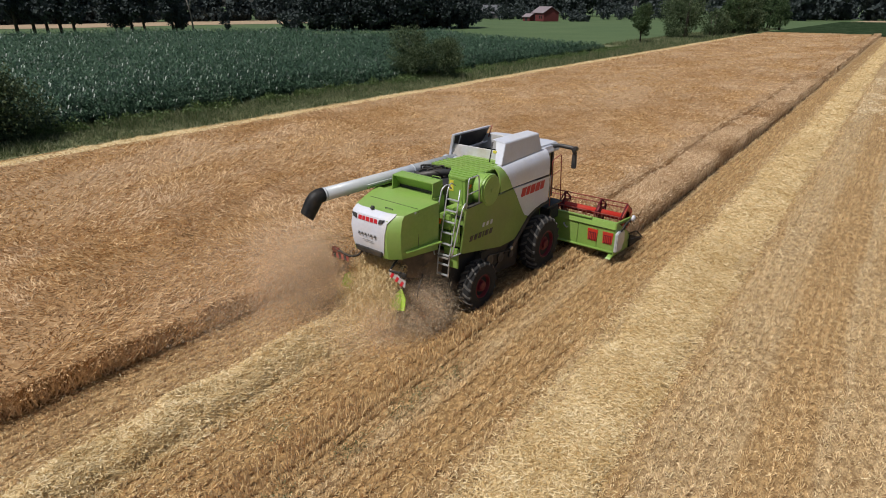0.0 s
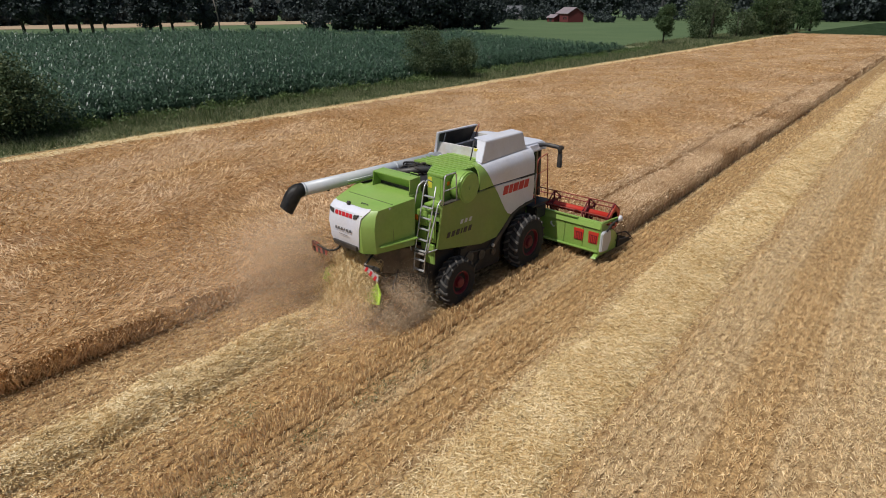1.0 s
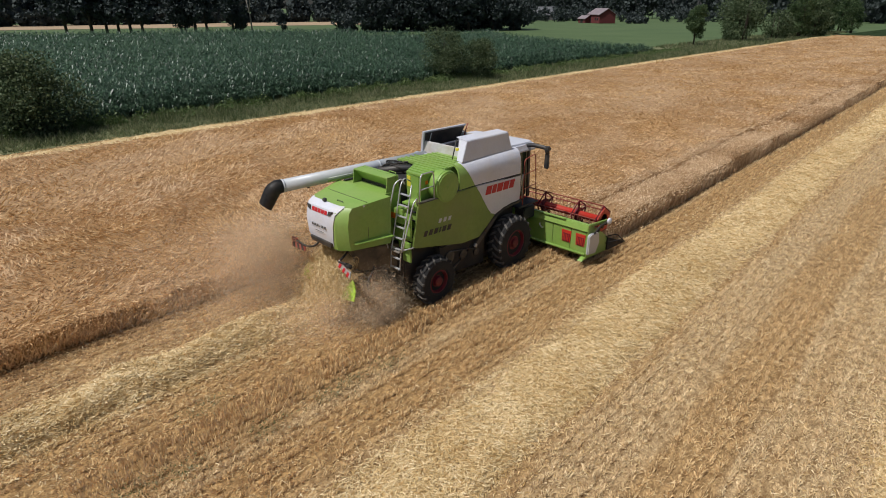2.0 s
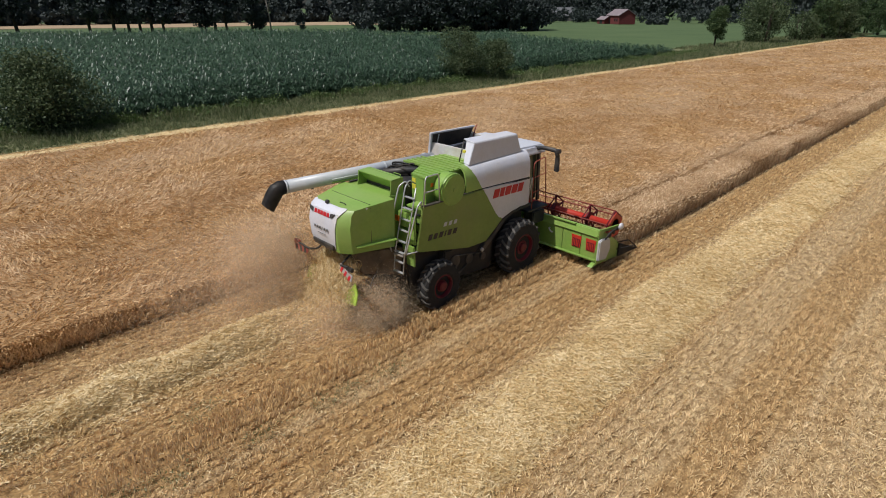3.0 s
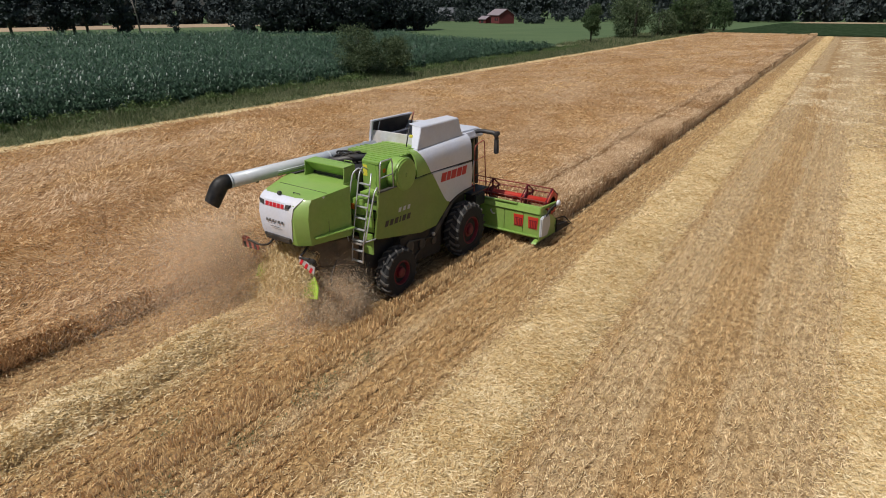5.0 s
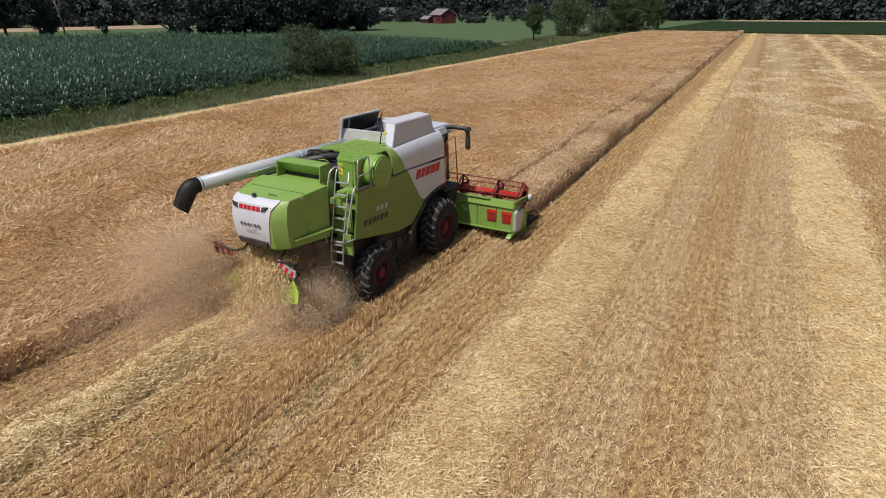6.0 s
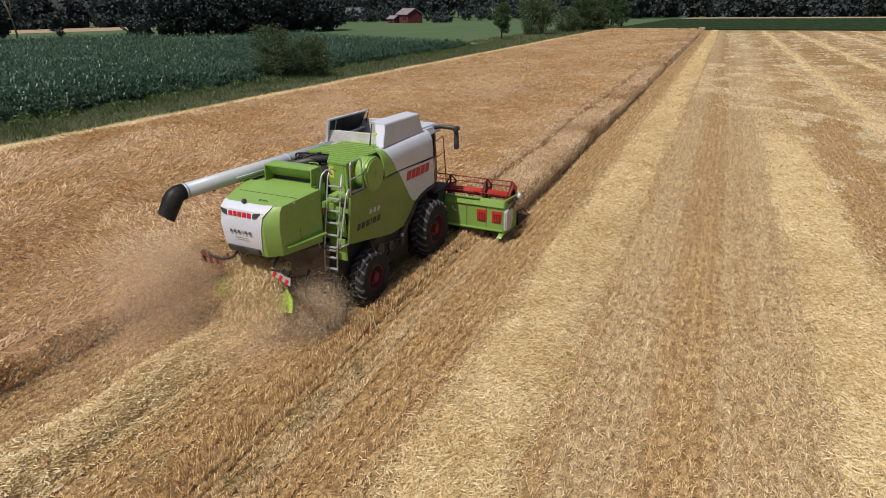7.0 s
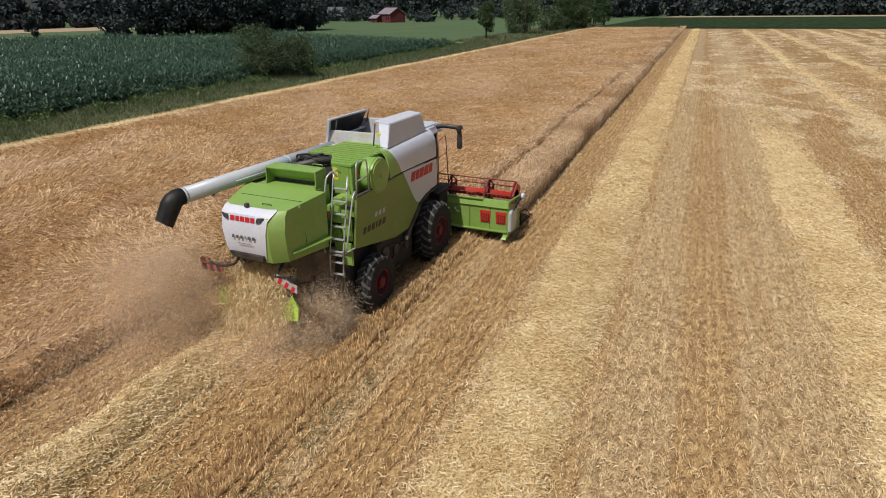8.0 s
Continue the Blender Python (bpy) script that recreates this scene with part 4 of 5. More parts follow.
def mx(s, x):
    """x on the machine's right side, or its mirror about the machine's middle, which lies at x = -0.23."""
    return x if s > 0 else -0.46 - x


combine = tagged(new("combine_harvester"), "lime green and pale grey combine harvester working in ripe barley", "combine")


def C(name, bm, material, label="", parent=None):
    return part(name, bm, material, parent or combine, label)


# rear hood
HOOD_RINGS = ((2.20, 0.99, -5.84, 0.16, 2.12), (2.45, 1.01, -5.89, 0.16, 2.38), (2.90, 1.03, -5.92, 0.16, 2.85), (3.25, 1.03, -5.85, 0.16, 3.3), (3.37, 1.01, -5.72, 0.15, 3.49))
US = (-1, -0.72, -0.4, 0, 0.4, 0.72, 1)


def rear(u, z, hw, y0, sag):
    """A point of the hood's rear: flat in the middle, folded forward at both sides."""
    x = -0.20 + (u * hw if u > 0 else u * hw * 0.68)
    return (x, y0 + 1.35 * sag * (max(0, u - 0.72) / 0.28 + max(0, -u - 0.72) / 0.28), z)


bm = bmesh.new()
rings = []
for z, hw, y0, sag, zf in HOOD_RINGS:
    front = 0.98 + 0.06 * (z - 2.1) / 1.27
    rings.append([bm.verts.new(rear(u, z, hw, y0, sag)) for u in US] + [bm.verts.new((front, -4.40, zf)), bm.verts.new((-0.2 - front, -4.40, zf))])
for a, b in zip(rings, rings[1:]):
    for k in range(9):
        bm.faces.new((a[k], a[(k + 1) % 9], b[(k + 1) % 9], b[k])).smooth = True
bm.faces.new(rings[0][::-1])
bm.faces.new(rings[-1])
bmesh.ops.recalc_face_normals(bm, faces=bm.faces)
hood = C("rear_hood", bm, M_GREEN)
for n in range(3):
    y, z = -4.85 + 0.17 * n, 3.418 + 0.015 * n
    C("hood_rib", hexa([(-0.25, y, z), (0.45, y, z), (0.45, y + 0.05, z), (-0.25, y + 0.05, z)], [(-0.25, y, z + 0.02), (0.45, y, z + 0.02), (0.45, y + 0.05, z + 0.02), (-0.25, y + 0.05, z + 0.02)], 0.006), M_GREEN, "", hood)
C("hood_neck", block(-1.16, 0.66, -4.42, -3.70, 2.0, 3.43, 0.01), M_GREEN, "", hood)
C("hood_ledge", hexa([(0.74, -5.55, 2.37), (0.96, -4.42, 2.37), (0.96, -4.42, 2.43), (0.74, -5.55, 2.43)], [(0.90, -5.55, 2.36), (1.16, -4.42, 2.36), (1.16, -4.42, 2.40), (0.90, -5.55, 2.40)], 0.012), M_GREEN, "", hood)
C("hood_seam", pipe([(-0.86, -5.05, 3.434), (0.86, -5.05, 3.434)], 0.007, 6), M_BLACK, "", hood)
C("hood_seam", pipe([(0.90, -5.10, 2.32), (0.915, -5.10, 3.38)], 0.006, 6), M_BLACK, "", hood)
C("hood_latch", block(0.86, 0.90, -5.22, -5.14, 3.33, 3.39, 0.008), M_GALV, "small steel latch", hood)
C("hood_handle", bent([(0.10, -5.45, 3.39), (0.10, -5.45, 3.43), (0.34, -5.45, 3.43), (0.34, -5.45, 3.39)], 0.01), M_BLACK, "", hood)
# pale rear panel laid over the bowed hood
bm = bmesh.new()
PANEL = ((2.26, 0.66, 0.58, 0.98, -5.84, 0.16), (2.45, 0.70, 0.62, 1.01, -5.89, 0.16), (2.90, 0.74, 0.68, 1.03, -5.92, 0.16), (3.18, 0.78, 0.72, 1.03, -5.865, 0.16),
         (3.27, 0.82, 0.78, 1.03, -5.845, 0.16), (3.365, 0.86, 0.84, 1.01, -5.73, 0.15), (3.385, 0.84, 0.82, 1.0, -5.64, 0.14))
cols = [[bm.verts.new(Vector(rear(u * (right if u > 0 else left), z, hw, y0, sag)) + Vector((0, -0.022, 0.012))) for u in (-1, -0.75, -0.5, -0.25, 0, 0.25, 0.5, 0.75, 1)]
        for z, left, right, hw, y0, sag in PANEL]
for a, b in zip(cols, cols[1:]):
    for k in range(8):
        bm.faces.new((a[k], a[k + 1], b[k + 1], b[k])).smooth = True
bmesh.ops.recalc_face_normals(bm, faces=bm.faces)
bmesh.ops.solidify(bm, geom=list(bm.faces), thickness=0.03)
rear_panel = C("rear_panel", bm, M_WHITE, "pale grey rear panel")
C("bumper", hexa([(-0.58, -5.91, 2.22), (0.32, -5.91, 2.22), (0.32, -5.78, 2.20), (-0.58, -5.78, 2.20)], [(-0.62, -5.95, 2.38), (0.36, -5.95, 2.38), (0.36, -5.80, 2.38), (-0.62, -5.80, 2.38)], 0.02), M_BLACK, "black rubber bumper strip")
for s in (-1, 1):
    q = [(-0.12 + s * 0.38, -5.89, 3.14), (-0.12 + s * 0.50, -5.885, 3.17), (-0.12 + s * 0.58, -5.855, 3.27), (-0.12 + s * 0.40, -5.86, 3.25)]
    C("rear_lamp", hexa(q, [(x, y - 0.04, z) for x, y, z in q], 0.006), M_BLACK, "dark lamp cluster", rear_panel)
C("camera_bulb", lathe([(-0.05, 0.03), (-0.03, 0.055), (0.03, 0.055), (0.05, 0.03)], -0.12, -5.70, 3.44, 12), M_BLACK, "", rear_panel)


def blocks(name, origin, along, up, out, widths, height, gap, material, parent, slant=0.25):
    """A row of slanted plain shapes in place of a maker's name."""
    o, a, u, n = Vector(origin), Vector(along).normalized(), Vector(up).normalized(), Vector(out).normalized()
    x = 0.0
    for w in widths:
        q = [o + a * (x + dx + slant * dz * height) + u * (dz * height) for dx, dz in ((0, 0), (w, 0), (w, 1), (0, 1))]
        C(name, hexa([tuple(p) for p in q], [tuple(p + n * 0.006) for p in q], 0), material, "", parent)
        x += w + gap


blocks("badge", (-0.46, -5.905, 3.13), (1, 0, 0), (0, 0.25, 1), (0, -1, 0.25), (0.12, 0.10, 0.12, 0.12, 0.11), 0.11, 0.025, M_LOGO, rear_panel, 0.0)
blocks("badge", (-0.44, -5.955, 2.74), (1, 0, 0), (0, 0, 1), (0, -1, 0), (0.055, 0.055, 0.06, 0.025, 0.065, 0.065), 0.075, 0.06, M_GREYLETTER, rear_panel)
blocks("badge", (-0.30, -5.95, 2.62), (1, 0, 0), (0, 0, 1), (0, -1, 0), (0.38,), 0.012, 0.03, M_GREYLETTER, rear_panel)

# air intake box on the hood
intake = C("intake_box", hexa([(-0.86, -3.84, 3.40), (0.62, -3.84, 3.40), (0.62, -3.84, 3.86), (-0.86, -3.84, 3.86)], [(-0.86, -3.72, 3.40), (0.62, -3.72, 3.40), (0.62, -3.72, 3.86), (-0.86, -3.72, 3.86)], 0.008), M_GREEN)
C("intake_top", hexa([(-0.86, -4.14, 3.81), (0.62, -4.14, 3.81), (0.62, -3.84, 3.83), (-0.86, -3.84, 3.83)], [(-0.86, -4.14, 3.84), (0.62, -4.14, 3.84), (0.62, -3.84, 3.86), (-0.86, -3.84, 3.86)], 0.006), M_GREEN, "", intake)
C("intake_slope", hexa([(-0.83, -4.10, 3.80), (0.585, -4.10, 3.80), (0.585, -3.88, 3.52), (-0.83, -3.88, 3.52)], [(-0.83, -4.08, 3.81), (0.585, -4.08, 3.81), (0.585, -3.86, 3.53), (-0.83, -3.86, 3.53)], 0.003), M_GREEN, "", intake)
C("intake_slot", block(-0.83, 0.585, -3.87, -3.84, 3.42, 3.52, 0), M_BLACK, "black air slot", intake)
for x in (-0.86, 0.59):
    C("intake_cheek", side([(-4.20, 3.42), (-3.84, 3.42), (-3.84, 3.84), (-4.14, 3.84), (-4.16, 3.6)], x, x + 0.03, 0.004), M_GREEN, "", intake)
C("handle", bent([(0.30, -3.78, 3.86), (0.30, -3.78, 3.93), (0.58, -3.78, 3.93), (0.58, -3.78, 3.86)], 0.012), M_GREEN, "", intake)

# engine space: black pipes and hoses behind the deck
engine = C("engine_block", block(-1.0, 0.50, -3.74, -2.45, 2.9, 3.62, 0.05), M_BLACK, "black engine parts and hoses")
C("exhaust_pipe", bent([(-0.55, -3.65, 3.72), (0.0, -2.95, 3.78), (0.35, -2.55, 3.75)], 0.10, 14), M_BLACK, "", engine)
C("air_pipe", bent([(-0.75, -3.3, 3.70), (-0.2, -2.7, 3.74), (0.1, -2.5, 3.7)], 0.07, 12), M_BLACK, "", engine)
rr = random.Random(3)
for n in range(9):
    x, y = rr.uniform(-0.9, -0.2), rr.uniform(-3.3, -2.7)
    C("hose", bent([(x, y, 3.6), (x + rr.uniform(-.1, .1), y + rr.uniform(-.1, .2), 3.82), (x + rr.uniform(0.05, .3), y + rr.uniform(0, .3), 3.84), (x + 0.3, y + 0.3, 3.6)], 0.028, 7), M_DARKSTEEL, "", engine)

# ribbed engine deck
DECK = [(-0.75, -2.55), (0.0, -2.50), (0.50, -3.32), (1.12, -3.36), (1.16, -1.10), (-0.42, -1.10), (-0.60, -2.0)]
deck = C("engine_deck", deckslab(DECK, 3.80, 3.87, 0.012), M_GREEN)
for n in range(11):
    y = -3.2 + 0.185 * n
    x0 = (-0.68 if y < -1.9 else -0.45) if y > -2.48 else (0.03 - (y + 2.5) * 0.61 if y < -2.5 else 0.03)
    C("deck_rib", block(x0, 1.11, y, y + 0.045, 3.868, 3.895, 0.006), M_GREEN, "", deck)
C("deck_wall", block(1.02, 1.10, -3.34, -1.78, 3.10, 3.80, 0.01), M_GREEN, "", deck)
C("deck_rear_wall", block(0.52, 1.02, -3.34, -3.28, 2.2, 3.80, 0.01), M_GREEN, "", deck)
C("warning_sticker", block(0.56, 0.70, -3.346, -3.34, 3.45, 3.76, 0), M_YELLOW, "yellow warning sticker", deck)
C("warning_sticker", block(1.10, 1.106, -3.15, -3.05, 3.55, 3.66, 0), M_ORANGE, "orange reflector", deck)
drum = C("air_screen_drum", lathe([(0, 0.44), (0.40, 0.46), (0.42, 0.45), (0.43, 0.40), (0.445, 0.40), (0.45, 0.06), (0.47, 0.05)], 1.06, -2.63, 3.45), M_GREEN, "round green radiator screen cover")
C("drum_band", lathe([(0, 0.47), (0.03, 0.475), (0.04, 0.47)], 1.38, -2.63, 3.45), M_GREEN, "", drum)

# side panels, tank sides and roof parts, both sides
for s in (1, -1):
    X = lambda x: mx(s, x)  # noqa: E731
    low = [(-3.78, 3.20), (-4.02, 2.0), (-3.9, 1.94), (-1.95, 1.50), (-1.18, 1.48), (-0.72, 1.80), (-0.42, 2.02), (-1.38, 3.19)]
    C("side_panel", side([(y, z) for y, z in low], X(1.41), X(1.47), 0.015), M_GREENSHADE, "dusty olive green side panel, shade mixed into its colour")
    wht = [(-1.37, 3.19), (-1.0, 2.62), (-0.78, 2.30), (-0.62, 2.12), (-0.40, 2.03), (0.0, 2.14), (0.45, 2.22), (0.88, 2.2), (0.88, 3.07)]
    white = C("side_panel", side(wht, X(1.41), X(1.472), 0.012), M_WHITE, "pale grey side panel")
    # tank side above the seam, leaning in and rounded at the top
    prof = [(1.46, 3.23), (1.46, 3.45), (1.44, 3.65), (1.38, 3.82), (1.28, 3.93), (1.16, 3.97)]
    joint = (lambda z: -1.42 - 0.48 * (z - 3.23) / 0.74) if s > 0 else (lambda z: -1.10)  # noqa: E731
    for name, ya, yb, m in (("tank_side", joint, lambda z: 0.86, M_WHITE),) if s < 0 else (("tank_side", joint, lambda z: 0.86, M_WHITE), ("tank_corner", lambda z: -2.10, joint, M_GREEN)):
        bm = bmesh.new()
        g = [[bm.verts.new((x if s > 0 else 0.30 - x, ya(z) * (1 - u) + yb(z) * u, z - 0.10 * max(0, 1 - (z - 3.23) / 0.3) * (max(0, (ya(z) * (1 - u) + yb(z) * u) + 1.5) / 2.3))) for x, z in prof] for u in (0, 0.5, 1)]
        for a, b in zip(g, g[1:]):
            for k in range(len(prof) - 1):
                bm.faces.new((a[k], a[k + 1], b[k + 1], b[k])).smooth = True
        bmesh.ops.recalc_face_normals(bm, faces=bm.faces)
        bmesh.ops.solidify(bm, geom=list(bm.faces), thickness=0.05)
        C(name, bm, m)
    C("seam_strip", side([(-3.74, 3.19), (0.86, 3.055), (0.86, 3.09), (-3.74, 3.225)], X(1.36), X(1.465), 0.004), M_BLACK, "dark joint between the panels")
    C("wheel_arch", side([(-1.42, 1.22), (-1.30, 1.16), (-0.62, 1.66), (-0.28, 1.96), (0.1, 2.10), (0.92, 2.14), (0.92, 2.24), (0.05, 2.18), (-0.38, 2.06), (-0.75, 1.80), (-1.35, 1.36)], X(1.30), X(1.50), 0.02), M_BLACK, "black wheel arch strip")
    C("arch_pin", lathe([(0, 0.06), (0.05, 0.06), (0.06, 0.04)], X(1.47), -1.37, 1.27, 14), M_GALV)
    C("brace", hexa([(X(1.28), -1.30, 1.32), (X(1.28), -1.42, 1.22), (X(1.28), -2.35, 0.62), (X(1.28), -2.28, 0.74)], [(X(1.40), -1.30, 1.32), (X(1.40), -1.42, 1.22), (X(1.40), -2.35, 0.62), (X(1.40), -2.28, 0.74)], 0.01), M_BLACK)
C("panel_end", block(1.05, 1.46, -3.76, -3.70, 2.02, 3.18, 0.008), M_GREEN)
blocks("badge", (1.474, -0.94, 2.80), (0, 1, -0.035), (0, 0, 1), (1, 0, 0), (0.26, 0.20, 0.27, 0.27, 0.24), 0.27, 0.045, M_LOGO, white, 0.3)
blocks("badge", (1.474, -3.62, 2.20), (0, 1, -0.06), (0, 0.1, 1), (1, 0, 0), (0.13, 0.13, 0.14, 0.05, 0.14, 0.14), 0.16, 0.075, M_LETTER, white, 0.3)
blocks("badge", (1.474, -3.02, 2.46), (0, 1, -0.06), (0, 0.1, 1), (1, 0, 0), (0.11, 0.11, 0.11), 0.12, 0.09, M_SILVER, white, 0.3)

# grain tank: walls, opened flaps
tank = C("tank_wall", block(-1.12, 0.98, -1.12, -1.06, 3.7, 4.15, 0.01), M_TANKMESH, "dusty grey grain tank wall")
C("tank_wall", block(-1.05, 1.05, 0.62, 0.68, 3.7, 4.2, 0.01), M_TANKMESH, "dusty grey grain tank wall")
C("tank_floor", block(-1.10, 1.15, -1.06, 0.62, 3.4, 3.5, 0), M_DARKSTEEL)
C("tank_flap", hexa([(-1.10, -1.08, 3.78), (-1.06, 0.62, 3.90), (-0.78, 0.62, 4.44), (-0.88, -1.20, 4.43)],
                    [(-1.14, -1.08, 3.78), (-1.10, 0.62, 3.90), (-0.82, 0.62, 4.46), (-0.92, -1.20, 4.45)], 0.01), M_BLACK, "opened black tank flap")
C("flap_rim", hexa([(-1.18, -1.14, 3.74), (-1.08, -1.14, 3.74), (-0.86, -1.27, 4.45), (-0.95, -1.27, 4.47)], [(-1.18, -1.07, 3.74), (-1.08, -1.07, 3.74), (-0.86, -1.20, 4.45), (-0.95, -1.20, 4.47)], 0.01), M_WHITE, "pale flap edge")
C("flap_rim", hexa([(-0.95, -1.27, 4.43), (-0.85, -1.27, 4.43), (-0.75, 0.64, 4.43), (-0.85, 0.64, 4.43)], [(-0.95, -1.27, 4.48), (-0.85, -1.27, 4.48), (-0.75, 0.64, 4.48), (-0.85, 0.64, 4.48)], 0.01), M_WHITE, "pale flap edge")
C("flap_strut", pipe([(-0.95, -1.0, 3.9), (-0.84, -0.95, 4.40)], 0.018, 8), M_GALV)
C("flap_strut", pipe([(-0.80, 0.60, 4.1), (-0.72, 0.68, 4.50)], 0.02, 8), M_RUST)
flap = C("tank_flap", hexa([(1.29, -1.84, 3.95), (1.26, 0.60, 3.95), (1.19, 0.46, 4.49), (1.20, -1.52, 4.52)],
                           [(1.23, -1.84, 3.95), (1.20, 0.60, 3.95), (1.13, 0.46, 4.49), (1.14, -1.52, 4.52)], 0.012), M_WHITE, "opened pale grey tank flap")
C("flap_lip", hexa([(1.20, -1.54, 4.50), (1.19, 0.47, 4.47), (0.82, 0.36, 4.54), (0.68, -1.42, 4.54)], [(1.18, -1.53, 4.54), (1.17, 0.46, 4.51), (0.82, 0.36, 4.57), (0.68, -1.42, 4.57)], 0.01), M_WHITE, "", flap)
C("flap_end", hexa([(1.28, -1.83, 3.97), (1.19, -1.54, 4.50), (0.84, -1.47, 4.53), (1.05, -1.80, 3.97)], [(1.27, -1.79, 3.97), (1.18, -1.50, 4.50), (0.84, -1.43, 4.53), (1.05, -1.76, 3.97)], 0.006), M_WHITE, "", flap)
C("flap_strut", pipe([(0.78, -1.70, 3.95), (0.72, -1.45, 4.5)], 0.02, 8), M_BLACK, "", flap)
C("latch", block(0.86, 0.98, -1.66, -1.60, 4.22, 4.30, 0.01), M_YELLOW, "", flap)

# cab
cab = C("cab_body", block(-1.30, 0.84, 0.74, 2.15, 1.95, 3.70, 0.06), M_GLASS, "dark tinted cab glass")
C("cab_roof", hexa([(-1.56, 0.66, 3.70), (1.22, 0.66, 3.70), (1.24, 2.05, 3.70), (0.8, 2.45, 3.66), (-1.16, 2.45, 3.66), (-1.60, 2.05, 3.70)],
                   [(-1.48, 0.70, 4.00), (1.14, 0.70, 4.00), (1.14, 1.95, 3.97), (0.75, 2.3, 3.90), (-1.11, 2.3, 3.90), (-1.50, 1.95, 3.97)], 0.06), M_WHITE, "pale cab roof")
for s in (1, -1):
    C("cab_pillar", hexa([(mx(s, 0.90), 0.74, 1.95), (mx(s, 0.96), 0.74, 1.95), (mx(s, 0.96), 0.74, 3.68), (mx(s, 0.90), 0.74, 3.68)], [(mx(s, 0.90), 0.86, 1.95), (mx(s, 0.96), 0.86, 1.95), (mx(s, 0.96), 0.86, 3.68), (mx(s, 0.90), 0.86, 3.68)], 0.01), M_BLACK)
    C("cab_pillar", hexa([(mx(s, 0.90), 2.02, 1.95), (mx(s, 0.97), 2.02, 1.95), (mx(s, 0.97), 1.94, 3.68), (mx(s, 0.90), 1.94, 3.68)], [(mx(s, 0.90), 2.16, 1.95), (mx(s, 0.97), 2.16, 1.95), (mx(s, 0.97), 2.06, 3.68), (mx(s, 0.90), 2.06, 3.68)], 0.01), M_BLACK)
    arm = C("mirror_arm", bent([(mx(s, 0.85), 1.55, 3.80), (mx(s, 1.35), 1.62, 3.93), (mx(s, 1.85), 1.66, 3.90), (mx(s, 1.93), 1.66, 3.70)], 0.07, 10), M_BLACK, "black mirror arm")
    C("mirror", hexa([(mx(s, 1.83), 1.60, 3.22), (mx(s, 2.02), 1.60, 3.22), (mx(s, 2.00), 1.60, 3.74), (mx(s, 1.84), 1.60, 3.74)], [(mx(s, 1.85), 1.72, 3.24), (mx(s, 2.00), 1.72, 3.24), (mx(s, 1.98), 1.72, 3.72), (mx(s, 1.86), 1.72, 3.72)], 0.03), M_BLACK, "", arm)
    C("mirror_head", block(mx(s, 1.93) - 0.08, mx(s, 1.93) + 0.08, 1.58, 1.74, 3.82, 3.96, 0.03), M_BLACK, "", arm)
    rail = C("cab_rail", bent([(mx(s, 1.40), 1.15, 1.95), (mx(s, 1.40), 1.15, 3.52), (mx(s, 1.40), 1.75, 3.62), (mx(s, 1.40), 1.95, 1.95)], 0.018), M_RUST, "rusty red platform rail")
    for z in (2.5, 3.0):
        C("rail_bar", pipe([(mx(s, 1.40), 1.15, z), (mx(s, 1.40), 1.85, z + 0.06)], 0.013, 6), M_RUST, "", rail)
    C("grab_rail", bent([(mx(s, 1.40), 0.92, 2.2), (mx(s, 1.46), 0.98, 3.0), (mx(s, 1.40), 1.1, 3.05), (mx(s, 1.40), 1.1, 2.2)], 0.016), M_GALV)
    C("platform", block(min(mx(s, 0.95), mx(s, 1.46)), max(mx(s, 0.95), mx(s, 1.46)), 0.9, 2.0, 1.88, 1.94, 0.01), M_BLACK)

# chassis, axles, feeder house
C("chassis", block(-1.55, 1.15, -4.1, 1.0, 0.45, 1.95, 0.05), M_DARKSTEEL, "dusty dark chassis and threshing body")
C("straw_chute", hexa([(-1.05, -5.25, 1.45), (0.62, -5.25, 1.45), (0.85, -4.1, 1.1), (-1.3, -4.1, 1.1)], [(-0.98, -5.42, 2.12), (0.56, -5.42, 2.12), (1.0, -4.1, 2.0), (-1.45, -4.1, 2.0)], 0.02), M_CHUTE, "dark straw chopper housing")
C("sieve_box", hexa([(0.80, -2.9, 0.62), (1.34, -2.9, 0.62), (1.34, -0.75, 0.42), (0.80, -0.75, 0.42)], [(0.80, -2.9, 1.62), (1.38, -2.9, 1.62), (1.38, -0.75, 1.52), (0.80, -0.75, 1.52)], 0.04), M_DARKSTEEL, "dark sieve box and drives")
for k in range(3):
    C("belt_pulley", lathe([(0, 0.20 - 0.04 * k), (0.05, 0.20 - 0.04 * k), (0.06, 0.12 - 0.03 * k)], 1.36, -2.45 + 0.62 * k, 1.18 - 0.1 * k, 20), M_BLACK)
C("drive_belt", bent([(1.40, -2.45, 1.36), (1.40, -1.83, 1.24), (1.40, -1.21, 1.10)], 0.018, 6), M_BLACK)
C("front_axle", pipe([(-1.9, 0.28, 0.93), (1.45, 0.28, 0.93)], 0.2, 12), M_DARKSTEEL)
C("rear_axle", pipe([(-1.85, -3.24, 0.75), (1.42, -3.24, 0.75)], 0.13, 12), M_DARKSTEEL)
C("feeder_house", hexa([(-0.75, 0.9, 0.9), (0.75, 0.9, 0.9), (0.75, 0.9, 1.9), (-0.75, 0.9, 1.9)], [(-0.75, 2.1, 0.45), (0.75, 2.1, 0.45), (0.75, 2.1, 1.25), (-0.75, 2.1, 1.25)], 0.03), M_GREEN)
C("valve_box", block(0.95, 1.35, 1.35, 2.0, 1.3, 1.75, 0.03), M_BLACK)


